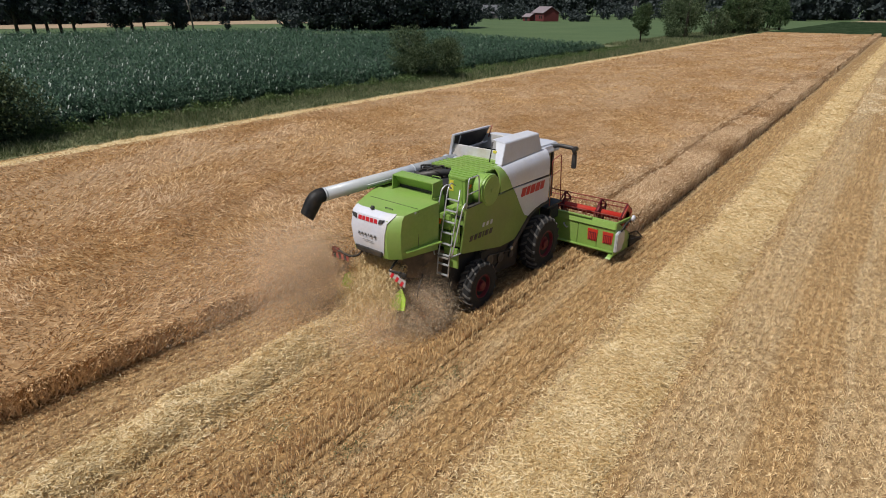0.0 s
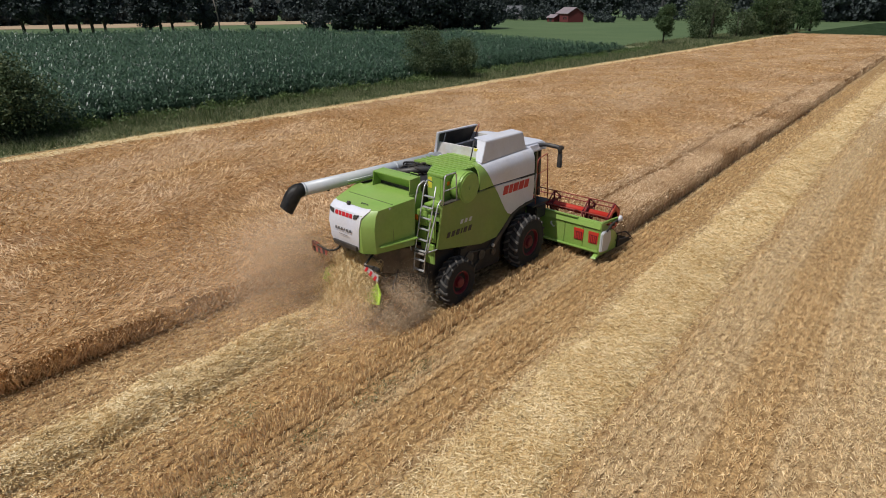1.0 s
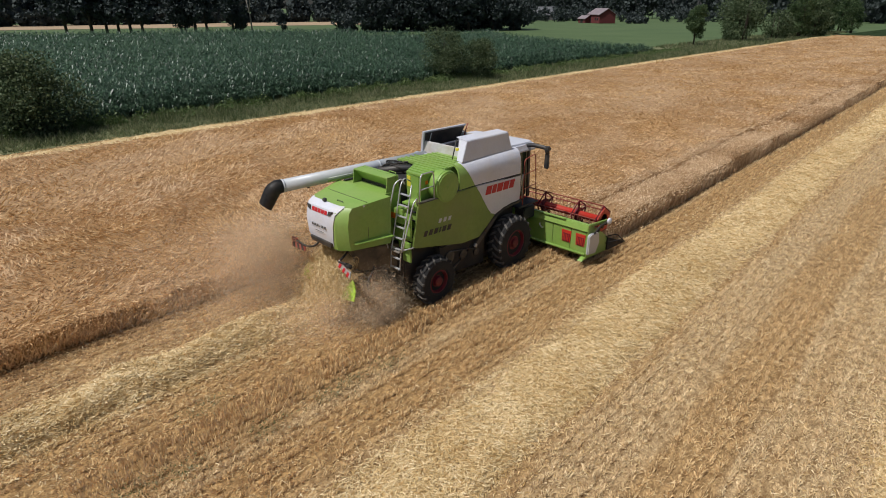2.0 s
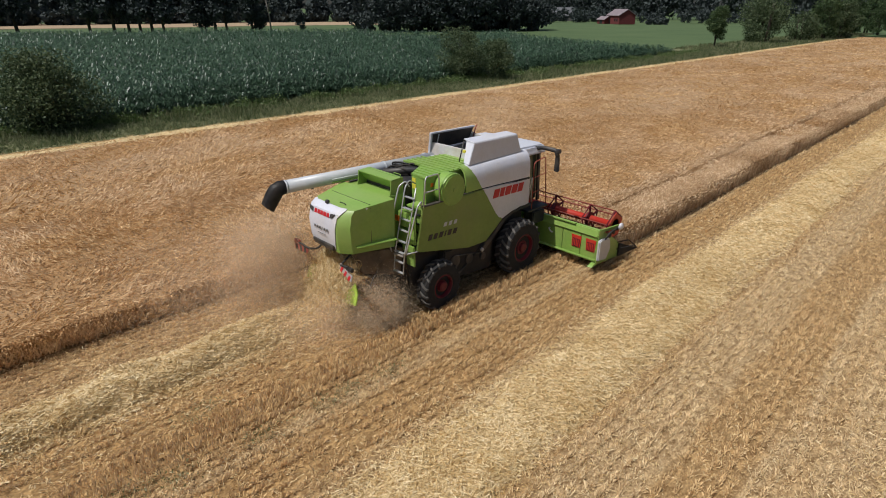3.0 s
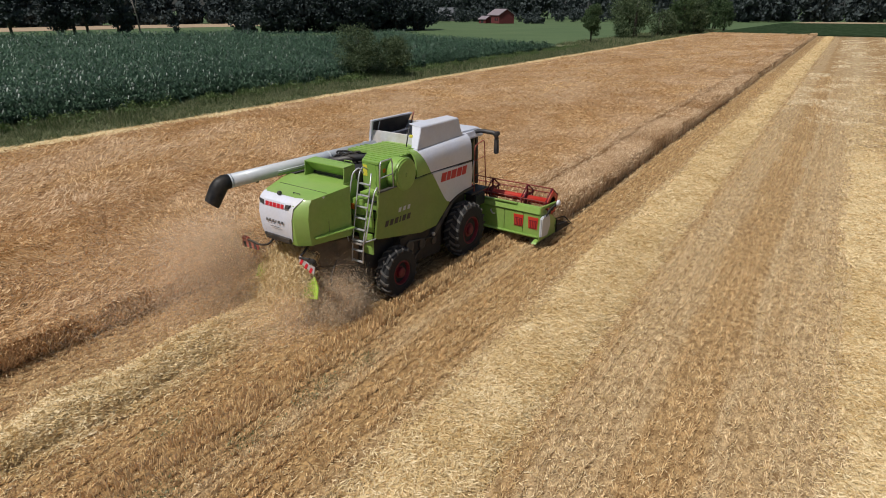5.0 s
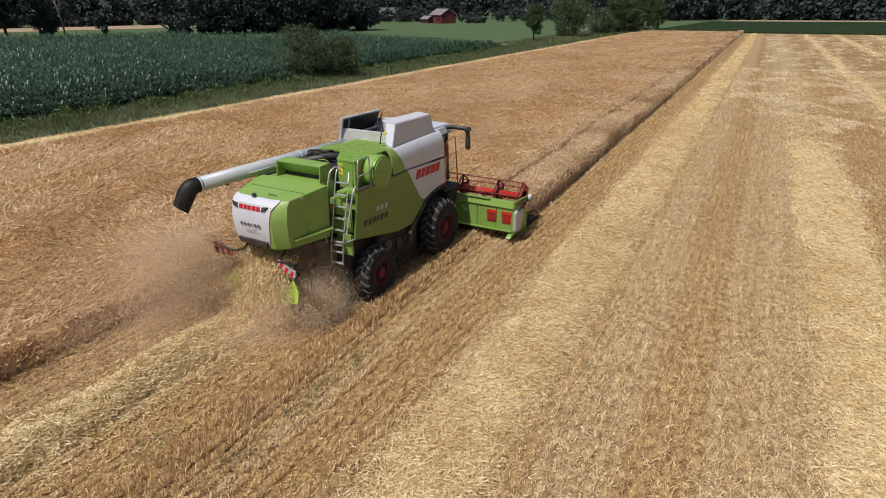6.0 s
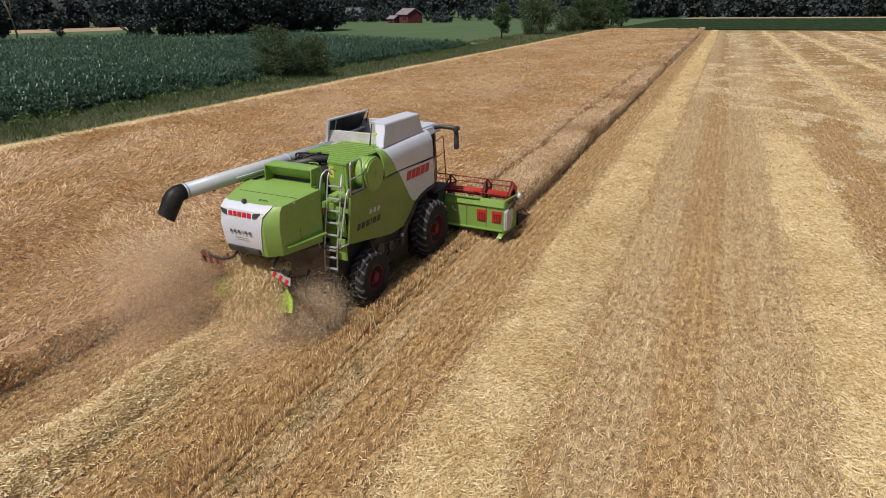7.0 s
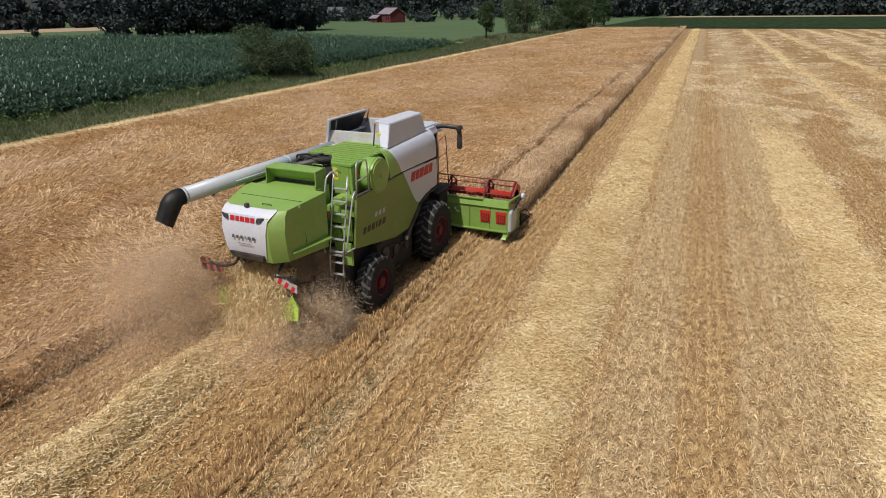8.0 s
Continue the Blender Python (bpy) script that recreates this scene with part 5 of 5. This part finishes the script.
def wheel(name, x, y, r, w, rim, lugs, s):
    """A lugged tyre, its rim and hub; s: the side on which its face looks outwards."""
    wh = C("wheel", lathe([(s * (-w / 2 + 0.03), rim * 1.0), (s * -w / 2, rim + 0.05), (s * -w * 0.47, r * 0.86), (s * -w * 0.36, r * 0.945), (0, r * 0.955), (s * w * 0.36, r * 0.945), (s * w * 0.47, r * 0.86),
                           (s * w / 2, rim + 0.05), (s * (w / 2 - 0.03), rim), (s * (w / 2 - 0.12), rim - 0.01)], x, y, r, 48), M_TYRE, "black ribbed tractor tyre")
    wh.name = name
    C("rim", lathe([(s * 0.0, rim - 0.02), (s * (w / 2 - 0.03), rim + 0.005), (s * (w / 2 - 0.02), rim - 0.03), (s * (w / 2 - 0.12), rim - 0.06), (s * (w / 2 - 0.16), rim * 0.55), (s * (w / 2 - 0.10), rim * 0.5), (s * (w / 2 - 0.10), 0.02)], x, y, r, 36), M_RIM, "dark red steel rim", wh)
    C("hub", lathe([(s * (w / 2 - 0.12), 0.16), (s * (w / 2 - 0.03), 0.15), (s * (w / 2 - 0.01), 0.10)], x, y, r, 20), M_RIM, "", wh)
    for k in range(8):
        a = k * math.pi / 4
        C("bolt", lathe([(s * (w / 2 - 0.12), 0.022), (s * (w / 2 - 0.085), 0.022)], x, y + rim * 0.38 * math.cos(a), r + rim * 0.38 * math.sin(a), 6), M_RIM, "", wh)
    for k in range(lugs):
        for half in (1, -1):
            a = 2 * math.pi * (k + (0.5 if half > 0 else 0)) / lugs
            bm = bmesh.new()
            rows = []
            for u in (0.0, 0.5, 1.0):
                xx, aa = half * u * w * 0.49, a + u * 0.20
                rr0, rr1 = (r * 0.935, r * 1.0) if u < 0.9 else (r * 0.84, r * 0.93)
                row = []
                for da, rad in ((-0.050, rr0), (-0.040, rr1), (0.040, rr1), (0.050, rr0)):
                    row.append(bm.verts.new((x + xx, y + rad * math.cos(aa + da), r + rad * math.sin(aa + da))))
                rows.append(row)
            for p, q in zip(rows, rows[1:]):
                for j in range(4):
                    bm.faces.new((p[j], p[(j + 1) % 4], q[(j + 1) % 4], q[j]))
            bm.faces.new(rows[0][::-1])
            bm.faces.new(rows[-1])
            bmesh.ops.recalc_face_normals(bm, faces=bm.faces)
            C("lug", bm, M_LUG, "", wh)
    return wh


wheel("front_wheel", 1.58, 0.28, 0.93, 0.58, 0.46, 20, 1)
wheel("front_wheel", -2.0, 0.28, 0.93, 0.58, 0.46, 20, -1)
wheel("rear_wheel", 1.52, -3.24, 0.75, 0.46, 0.36, 17, 1)
wheel("rear_wheel", -1.94, -3.24, 0.75, 0.46, 0.36, 17, -1)

# ladder and rails at the rear corner
ladder = C("ladder", bent([(1.00, -4.46, 1.40), (1.00, -4.40, 1.95), (0.99, -3.98, 3.70), (0.95, -3.80, 3.86), (0.92, -3.55, 3.70)], 0.018), M_GALV, "grey steel access ladder")
C("ladder_rail", bent([(1.36, -4.44, 1.40), (1.36, -4.38, 1.95), (1.36, -4.05, 3.2), (1.34, -3.90, 3.75)], 0.018), M_GALV, "", ladder)
for n in range(8):
    t = n / 7
    y, z = (-4.45 + 0.06 * t * 2, 1.43 + 0.30 * n) if n < 2 else (-4.40 + 0.40 * (n - 2) / 5, 2.0 + 1.45 * (n - 2) / 5)
    C("rung", block(0.99, 1.37, y - 0.03, y + 0.05, z, z + 0.025, 0.005), M_GALV, "", ladder)
C("ladder_step", block(0.99, 1.37, -4.46, -4.30, 1.92, 1.96, 0.008), M_DEADWOOD, "worn wooden step", ladder)
C("hand_rail", bent([(0.90, -4.44, 1.95), (0.86, -4.52, 2.4), (0.90, -4.12, 3.75), (0.95, -3.92, 3.86), (1.02, -3.85, 3.7)], 0.02), M_GALV, "", ladder)
C("hand_rail", bent([(1.45, -4.40, 2.02), (1.50, -4.36, 2.3), (1.52, -4.02, 3.30), (1.50, -3.85, 3.42), (1.42, -3.80, 3.2)], 0.02), M_GALV, "", ladder)
C("hand_rail", bent([(1.45, -4.40, 2.02), (1.45, -4.0, 1.98), (1.45, -3.9, 2.05)], 0.02), M_GALV, "", ladder)
deck_rail = C("deck_rail", bent([(1.44, -3.74, 3.1), (1.44, -3.66, 3.92), (1.42, -3.60, 4.0), (1.42, -3.18, 4.0), (1.42, -3.14, 3.9), (1.42, -3.12, 3.2)], 0.02), M_GALV, "grey steel rail beside the deck")
C("rail_bar", pipe([(1.44, -3.69, 3.58), (1.42, -3.13, 3.58)], 0.016, 7), M_GALV, "", deck_rail)
C("platform", block(0.75, 1.42, -3.74, -3.34, 3.06, 3.12, 0.01), M_GREEN)
C("step_panel", block(0.92, 1.42, -4.08, -4.02, 1.52, 2.12, 0.02), M_GREEN)
C("step_panel", block(1.14, 1.42, -4.04, -3.98, 2.16, 2.95, 0.02), M_GREEN)
C("battery_box", block(0.72, 1.12, -4.05, -3.76, 2.05, 2.55, 0.02), M_GREEN)
C("battery_box", block(0.80, 1.16, -4.10, -3.78, 2.62, 3.05, 0.02), M_GREEN)
for n in range(4):
    C("inner_frame", block(0.72, 1.36, -3.80 - 0.005 * n, -3.77, 2.15 + 0.26 * n, 2.19 + 0.26 * n, 0.005), M_BLACK)
C("sticker", block(0.72, 0.86, -4.13, -4.10, 2.75, 2.90, 0), M_ORANGE, "orange warning sticker")

# unloading auger, folded back along the machine
A0, A1 = Vector((-0.90, -1.2, 3.67)), Vector((-1.56, -6.20, 3.60))
auger = C("unloading_auger", pipe([A0, A0.lerp(A1, 0.5), A1], 0.18, 28), M_SILVER, "silver unloading auger tube")
for t in (0.35, 0.97):
    p = A0.lerp(A1, t)
    C("auger_band", pipe([p, p + (A1 - A0).normalized() * 0.06], 0.19, 28), M_SILVER, "", auger)
C("auger_strip", pipe([A0.lerp(A1, 0.25) + Vector((0.165, 0, -0.09)), A0.lerp(A1, 0.72) + Vector((0.165, 0, -0.09))], 0.03, 8), M_GREEN, "thin green pipe along the auger", auger)
C("auger_rib", pipe([A0.lerp(A1, 0.30) + Vector((0.178, 0, 0.0)), A0.lerp(A1, 0.72) + Vector((0.178, 0, 0.0))], 0.014, 6), M_WHITE, "", auger)
C("auger_lamp", block(-1.50, -1.42, -5.36, -5.26, 3.39, 3.47, 0.02), M_BLACK, "", auger)
bm = bmesh.new()
MOUTH, CUT = A1 + Vector((-0.13, -0.39, -0.50)), Vector((-0.25, -0.6, -0.76)).normalized()
tube(bm, [A1 + Vector((0, 0.10, 0)), A1 + Vector((0, -0.04, 0)), A1 + Vector((-0.025, -0.13, -0.05)), A1 + Vector((-0.055, -0.20, -0.15)), MOUTH], [0.19, 0.20, 0.21, 0.215, 0.195], 28, caps=False)
bm.verts.ensure_lookup_table()
axis = (MOUTH - A1 - Vector((-0.055, -0.20, -0.15))).normalized()
for v in list(bm.verts)[-28:]:
    v.co -= axis * ((v.co - MOUTH).dot(CUT) / axis.dot(CUT))
bmesh.ops.solidify(bm, geom=list(bm.faces), thickness=0.02)
C("auger_spout", bm, M_BLACK, "black rubber discharge spout", auger)
C("auger_turret", lathe([(-0.25, 0.25), (0.25, 0.25)], -0.95, -1.3, 3.55, 24), M_SILVER, "", auger)

# rear lights and warning boards
for s in (1, -1):
    P = lambda x: x if s > 0 else -0.22 - x  # noqa: E731
    armr = C("light_arm", bent([(P(0.50), -5.45, 2.12), (P(0.52), -5.75, 1.93), (P(0.62), -5.95, 1.95), (P(1.10), -6.02, 2.06)], 0.03), M_DARKSTEEL, "steel arm of the rear light board")
    z, tip = (1.86, 0.10) if s > 0 else (1.90, 0.0)
    C("light_board", hexa([(P(0.66), -6.00, z - 0.09 + tip), (P(1.24), -6.06, z - 0.07 - tip), (P(1.24), -6.02, z + 0.10 - tip), (P(0.66), -5.96, z + 0.06 + tip)], [(P(0.66), -5.97, z - 0.09 + tip), (P(1.24), -6.03, z - 0.07 - tip), (P(1.24), -5.99, z + 0.10 - tip), (P(0.66), -5.93, z + 0.06 + tip)], 0.006),
      M_STRIPE if s > 0 else M_RUST, "dusty red and white striped board" if s > 0 else "dirty red light board", armr)
    for k in range(3):
        x, dy, drop = 0.70 + k * 0.18, -0.0185 * k, tip * (0.66 - 0.62 * k)
        q = [(P(x), -6.008 + dy, z - 0.08 + drop), (P(x + 0.08), -6.016 + dy, z - 0.08 + drop - tip * 0.28), (P(x + 0.14), -5.99 + dy, z + 0.06 + drop - tip * 0.48), (P(x + 0.06), -5.98 + dy, z + 0.06 + drop - tip * 0.2)]
        C("stripe", hexa(q, [(a, b - 0.008, c) for a, b, c in q], 0), M_LOGO if s > 0 else M_DARKSTEEL, "", armr)
    C("rear_light", block(min(P(1.0), P(1.26)), max(P(1.0), P(1.26)), -6.04, -5.95, z + 0.09, z + 0.20, 0.02), M_RUST if s < 0 else M_DARKSTEEL, "", armr)
    # spreader vane
    q = [(0.62, -5.52, 1.26), (0.86, -5.62, 1.06), (0.90, -5.74, 0.76), (0.30, -5.78, 0.66), (0.40, -5.66, 0.98)]
    q = q if s > 0 else [(-0.64 - x, y, z + 0.02) for x, y, z in q]
    C("spreader_vane", hexa(q, [(x, y + 0.03, z - 0.01) for x, y, z in q], 0.006), M_LIME, "bright lime plastic spreader vane")
C("hose", bent([(0.95, -5.0, 1.6), (1.05, -5.35, 1.25), (1.0, -5.3, 0.95), (0.85, -5.1, 1.2)], 0.015), M_BLACK)


# ---- header ----
header = tagged(new("cutting_header"), "wide lime green cutting header with a bright red reel", "header")


def H(name, bm, material, label="", parent=None):
    return part(name, bm, material, parent or header, label)


for n, (a, b) in enumerate(((-3.90, -2.30), (-2.30, -1.10), (-1.10, 0.0), (0.0, 1.10), (1.10, 2.14), (2.14, 2.86), (2.86, 3.46))):
    H("rear_plate", block(a + 0.006, b - 0.006, 2.03, 2.09, 0.46, 1.27, 0.012), M_GREEN)
beam = H("top_beam", hexa([(-3.94, 1.98, 1.27), (-3.94, 2.22, 1.27), (-3.94, 2.22, 1.50), (-3.94, 2.06, 1.50)], [(3.48, 1.98, 1.27), (3.48, 2.22, 1.27), (3.48, 2.22, 1.50), (3.48, 2.06, 1.50)], 0.02), M_GREEN)
H("beam_lip", hexa([(1.1, 2.00, 1.50), (1.1, 2.10, 1.50), (1.1, 2.10, 1.54), (1.1, 2.00, 1.54)], [(2.6, 2.00, 1.50), (2.6, 2.10, 1.50), (2.6, 2.10, 1.54), (2.6, 2.00, 1.54)], 0.005), M_GREEN, "", beam)
H("bottom_rail", pipe([(-3.88, 2.02, 0.45), (3.46, 2.02, 0.45)], 0.045, 10), M_GREEN)
H("skid_foot", hexa([(3.30, 1.80, 0.26), (3.50, 1.80, 0.26), (3.50, 2.25, 0.30), (3.30, 2.25, 0.30)], [(3.34, 1.86, 0.32), (3.48, 1.86, 0.32), (3.48, 2.25, 0.46), (3.34, 2.25, 0.46)], 0.01), M_GREEN)
H("trough", hexa([(-3.91, 2.09, 0.42), (-3.91, 3.5, 0.22), (-3.91, 3.5, 0.27), (-3.91, 2.09, 0.48)], [(3.45, 2.09, 0.42), (3.45, 3.5, 0.22), (3.45, 3.5, 0.27), (3.45, 2.09, 0.48)], 0.01), M_DARKSTEEL, "worn steel trough floor")
H("knife_bar", block(-3.91, 3.45, 3.50, 3.58, 0.2, 0.26, 0.005), M_DARKSTEEL)
feed = H("intake_auger", pipe([(-3.86, 2.55, 0.72), (3.4, 2.55, 0.72)], 0.2, 18), M_DARKSTEEL, "steel intake auger with spiral flights")
bm = bmesh.new()
prev = None
for k in range(0, 241):
    u = k / 240
    x = -3.86 + 7.26 * u
    a = (u - 0.5) * 44 * (1 if u > 0.5 else -1)
    row = [bm.verts.new((x, 2.55 + rad * math.cos(a), 0.72 + rad * math.sin(a))) for rad in (0.19, 0.32)]
    if prev:
        bm.faces.new((prev[0], row[0], row[1], prev[1]))
    prev = row
bmesh.ops.solidify(bm, geom=list(bm.faces), thickness=0.012)
H("auger_flight", bm, M_DARKSTEEL, "", feed)
# tail lamps: dark red slatted plates
for x in (2.50, 3.05):
    lamp = H("reflector_frame", hexa([(x, 2.012, 1.14), (x + 0.38, 2.012, 1.14), (x + 0.35, 2.012, 0.72), (x + 0.03, 2.012, 0.72)], [(x, 2.03, 1.14), (x + 0.38, 2.03, 1.14), (x + 0.35, 2.03, 0.72), (x + 0.03, 2.03, 0.72)], 0.004), M_RED, "bright red warning panel with dark lower slots")
    H("inset", block(x + 0.05, x + 0.33, 2.004, 2.012, 0.74, 1.03, 0.003), M_RIM, "", lamp)
    for k in range(4):
        H("slat", block(x + 0.075 + 0.062 * k, x + 0.105 + 0.062 * k, 1.994, 2.006, 0.76, 1.0, 0.003), M_RED, "", lamp)
H("hook", bent([(1.62, 2.03, 1.12), (1.62, 1.93, 1.12), (1.74, 1.93, 1.0), (1.74, 2.03, 1.0)], 0.025), M_GALV)
H("hook_plate", block(1.58, 1.80, 2.005, 2.03, 0.96, 1.16, 0.01), M_GREEN)
for s in (1, -1):
    H("end_wall", side([(2.03, 0.30), (3.6, 0.18), (3.9, 0.20), (3.4, 0.75), (2.6, 1.25), (2.1, 1.5), (2.03, 1.5)], mx(s, 3.45), mx(s, 3.50), 0.01), M_GREEN)
    H("end_shield", side([(1.98, 0.48), (2.50, 0.40), (2.70, 0.75), (2.62, 1.12), (2.1, 1.22), (1.98, 1.15)], mx(s, 3.50), mx(s, 3.60), 0.03), M_SILVER, "pale grey drive shield")
    div = H("crop_divider", hexa([(mx(s, 3.42), 3.4, 0.2), (mx(s, 3.55), 3.4, 0.2), (mx(s, 3.55), 3.4, 0.7), (mx(s, 3.42), 3.4, 0.7)], [(mx(s, 3.50), 4.75, 0.10), (mx(s, 3.53), 4.75, 0.10), (mx(s, 3.53), 4.75, 0.14), (mx(s, 3.50), 4.75, 0.14)], 0.01), M_DARKSTEEL, "worn steel crop divider")
    H("divider_rod", bent([(mx(s, 3.5), 3.3, 0.75), (mx(s, 3.52), 4.1, 0.62), (mx(s, 3.52), 4.8, 0.14)], 0.02), M_DARKSTEEL, "", div)
    H("divider_rod", bent([(mx(s, 3.5), 3.3, 0.5), (mx(s, 3.75), 4.0, 0.50), (mx(s, 3.6), 4.7, 0.16)], 0.018), M_DARKSTEEL, "", div)
    H("drive_cap", lathe([(s * 0.0, 0.11), (s * 0.06, 0.11), (s * 0.09, 0.08), (s * 0.10, 0.03)], mx(s, 3.62), 3.12, 1.42, 20), M_WHITE, "white round drive cap")
    H("reel_arm", hexa([(mx(s, 3.40), 2.06, 1.40), (mx(s, 3.46), 2.06, 1.40), (mx(s, 3.46), 2.06, 1.50), (mx(s, 3.40), 2.06, 1.50)], [(mx(s, 3.50), 3.2, 1.32), (mx(s, 3.56), 3.2, 1.32), (mx(s, 3.56), 3.2, 1.44), (mx(s, 3.50), 3.2, 1.44)], 0.01), M_GREEN)
    for k in range(3):
        H("drive_part", lathe([(0, 0.09 - 0.02 * k), (s * 0.05, 0.09 - 0.02 * k)], mx(s, 3.56), 2.55 + 0.24 * k, 1.25 + 0.04 * k, 14), M_DARKSTEEL)
    H("drive_chain", bent([(mx(s, 3.58), 2.3, 1.15), (mx(s, 3.60), 2.6, 1.36), (mx(s, 3.60), 3.05, 1.38)], 0.03), M_DARKSTEEL)

# reel: centre tube, stars, bats with tines
RY, RZ, RR = 3.18, 1.36, 0.52
reel = H("reel_tube", pipe([(-3.84, RY, RZ), (3.38, RY, RZ)], 0.13, 20), M_RED, "bright red reel tube")
for x in (-3.82, -2.4, -0.95, 1.0, 2.42, 3.36):
    H("reel_hub", lathe([(-0.05, 0.14), (-0.05, 0.24), (0.05, 0.24), (0.05, 0.14)], x, RY, RZ, 18), M_RIM, "dark red reel hub", reel)
    for k in range(5):
        a0, a1 = 0.35 + k * 1.2566, 0.35 + (k + 1) * 1.2566
        p0, p1 = (x, RY + RR * math.cos(a0), RZ + RR * math.sin(a0)), (x, RY + RR * math.cos(a1), RZ + RR * math.sin(a1))
        H("reel_spoke", pipe([(x, RY, RZ), p0], 0.036, 6), M_RIM, "", reel)
        H("reel_spoke", pipe([p0, p1], 0.026, 6), M_RIM, "", reel)
for s in (1, -1):
    H("reel_end", hexa([(mx(s, 3.38), RY + RR * 0.92 * math.cos(0.35 + k * 1.2566), RZ + RR * 0.92 * math.sin(0.35 + k * 1.2566)) for k in range(5)],
                       [(mx(s, 3.41), RY + RR * 0.92 * math.cos(0.35 + k * 1.2566), RZ + RR * 0.92 * math.sin(0.35 + k * 1.2566)) for k in range(5)], 0.01), M_RED, "red reel end plate", reel)
bm = bmesh.new()
tube(bm, [(0, 0, 0), (0, -0.05, -0.24)], [0.009, 0.006], 4)
TINE = bpy.data.meshes.new("tine")
bm.to_mesh(TINE)
bm.free()
TINE.materials.append(M_RUST)
for k in range(5):
    a = 0.35 + k * 1.2566
    by, bz = RY + RR * math.cos(a), RZ + RR * math.sin(a)
    bat = H("reel_bat", pipe([(-3.84, by, bz), (3.38, by, bz)], 0.022, 7), M_RUST, "rusty red reel bat with tines", reel)
    for n in range(48):
        tine = new("tine", TINE)
        tine.parent, tine.location = bat, (-3.75 + 0.15 * n, by, bz)


# ---- straw and dust thrown out at the rear ----
def falling_straw(n):
    """A curtain of straw that drops from the hood to the swath."""
    t = rng.uniform(0, 1, n) ** 0.8
    x = -0.12 - 0.28 * t + np.clip(rng.normal(0, 0.55, n), -1.4, 1.4) * (0.50 + 0.32 * t) + 0.08 * wob(t * 4, t, 2.0, 41)
    y = -5.25 - 0.6 * t - 0.3 * rng.random(n) * (0.4 + t) + 0.1 * rng.normal(size=n)
    z = 1.80 - 1.62 * t ** 1.6 + rng.normal(0, 0.06, n)
    c = np.stack([x, y, np.maximum(z, 0.06)], -1)
    d = rng.normal(size=(n, 3)) * np.array([0.7, 0.8, 1.5])
    d *= (rng.uniform(0.025, 0.085, n) / np.linalg.norm(d, axis=1))[:, None]
    return loose("falling_straw", sticks(c - d, c + d, rng.uniform(0.007, 0.014, n)).reshape(-1, 3), 4, M_STRAW)


tagged(new("falling_straw", falling_straw(38000)), "pale straw pouring out of the combine's rear", "straw", kind="stuff")


def chaff(n):
    """Grey-brown chaff and short straw whirling beside the rear wheel."""
    x, y = rng.uniform(0.20, 1.60, n), -5.0 + rng.normal(0, 0.5, n)
    z = np.abs(rng.normal(0, 0.55, n)) * np.exp(-((x - 1.0) / 0.9) ** 2) + 0.03
    c = np.stack([x, y, z], -1)
    d = rng.normal(size=(n, 3))
    d *= (rng.choice([0.007, 0.011, 0.035], n, p=[0.5, 0.35, 0.15]) / np.linalg.norm(d, axis=1))[:, None]
    return loose("chaff", sticks(c - d, c + d, rng.uniform(0.006, 0.014, n)).reshape(-1, 3), 4, M_CHAFF)


tagged(new("chaff_cloud", chaff(24000)), "grey-brown chaff whirling beside the rear wheel", "chaff", kind="stuff")


def dust(puffs):
    """Fine dust specks in soft uneven puffs: (x, y, z, rx, ry, rz, specks)."""
    out = []
    for x, y, z, rx, ry, rz, n in puffs:
        c = rng.normal(size=(n, 3)) * (rx, ry, rz) + (x, y, z)
        w = wob(c[:, 0] * 1.2 + c[:, 2] * 1.5, c[:, 1] * 1.2 - c[:, 2], 2.2, 51)
        c = c[(c[:, 2] > 0.03) & (rng.random(n) > (c[:, 2] - 2.0) / 1.0) & (w + rng.normal(0, 0.6, n) > -0.7)]
        a = rng.normal(size=(len(c), 3, 3)) * 0.0165
        out.append(c[:, None, :] + a)
    return loose("dust_cloud", np.concatenate(out).reshape(-1, 3), 3, M_DUST)


tagged(new("dust_cloud", dust([(-1.75, -6.0, 1.45, 0.45, 0.6, 0.75, 62000), (-2.3, -6.6, 1.3, 0.7, 0.8, 0.85, 62000), (-3.1, -7.3, 1.6, 0.9, 1.0, 0.9, 50000), (-2.2, -6.3, 2.0, 0.6, 0.7, 0.6, 36000), (-2.0, -8.2, 0.6, 1.0, 1.2, 0.45, 38000),
                               (0.1, -6.9, 0.30, 0.8, 0.5, 0.22, 18000), (0.35, -6.2, 0.5, 0.5, 0.4, 0.32, 24000), (-4.0, -8.6, 1.6, 1.1, 1.4, 0.9, 30000), (0.95, -5.15, 0.62, 0.42, 0.36, 0.42, 48000)])),
       "light brown dust cloud drifting behind the combine", "dust", kind="stuff")
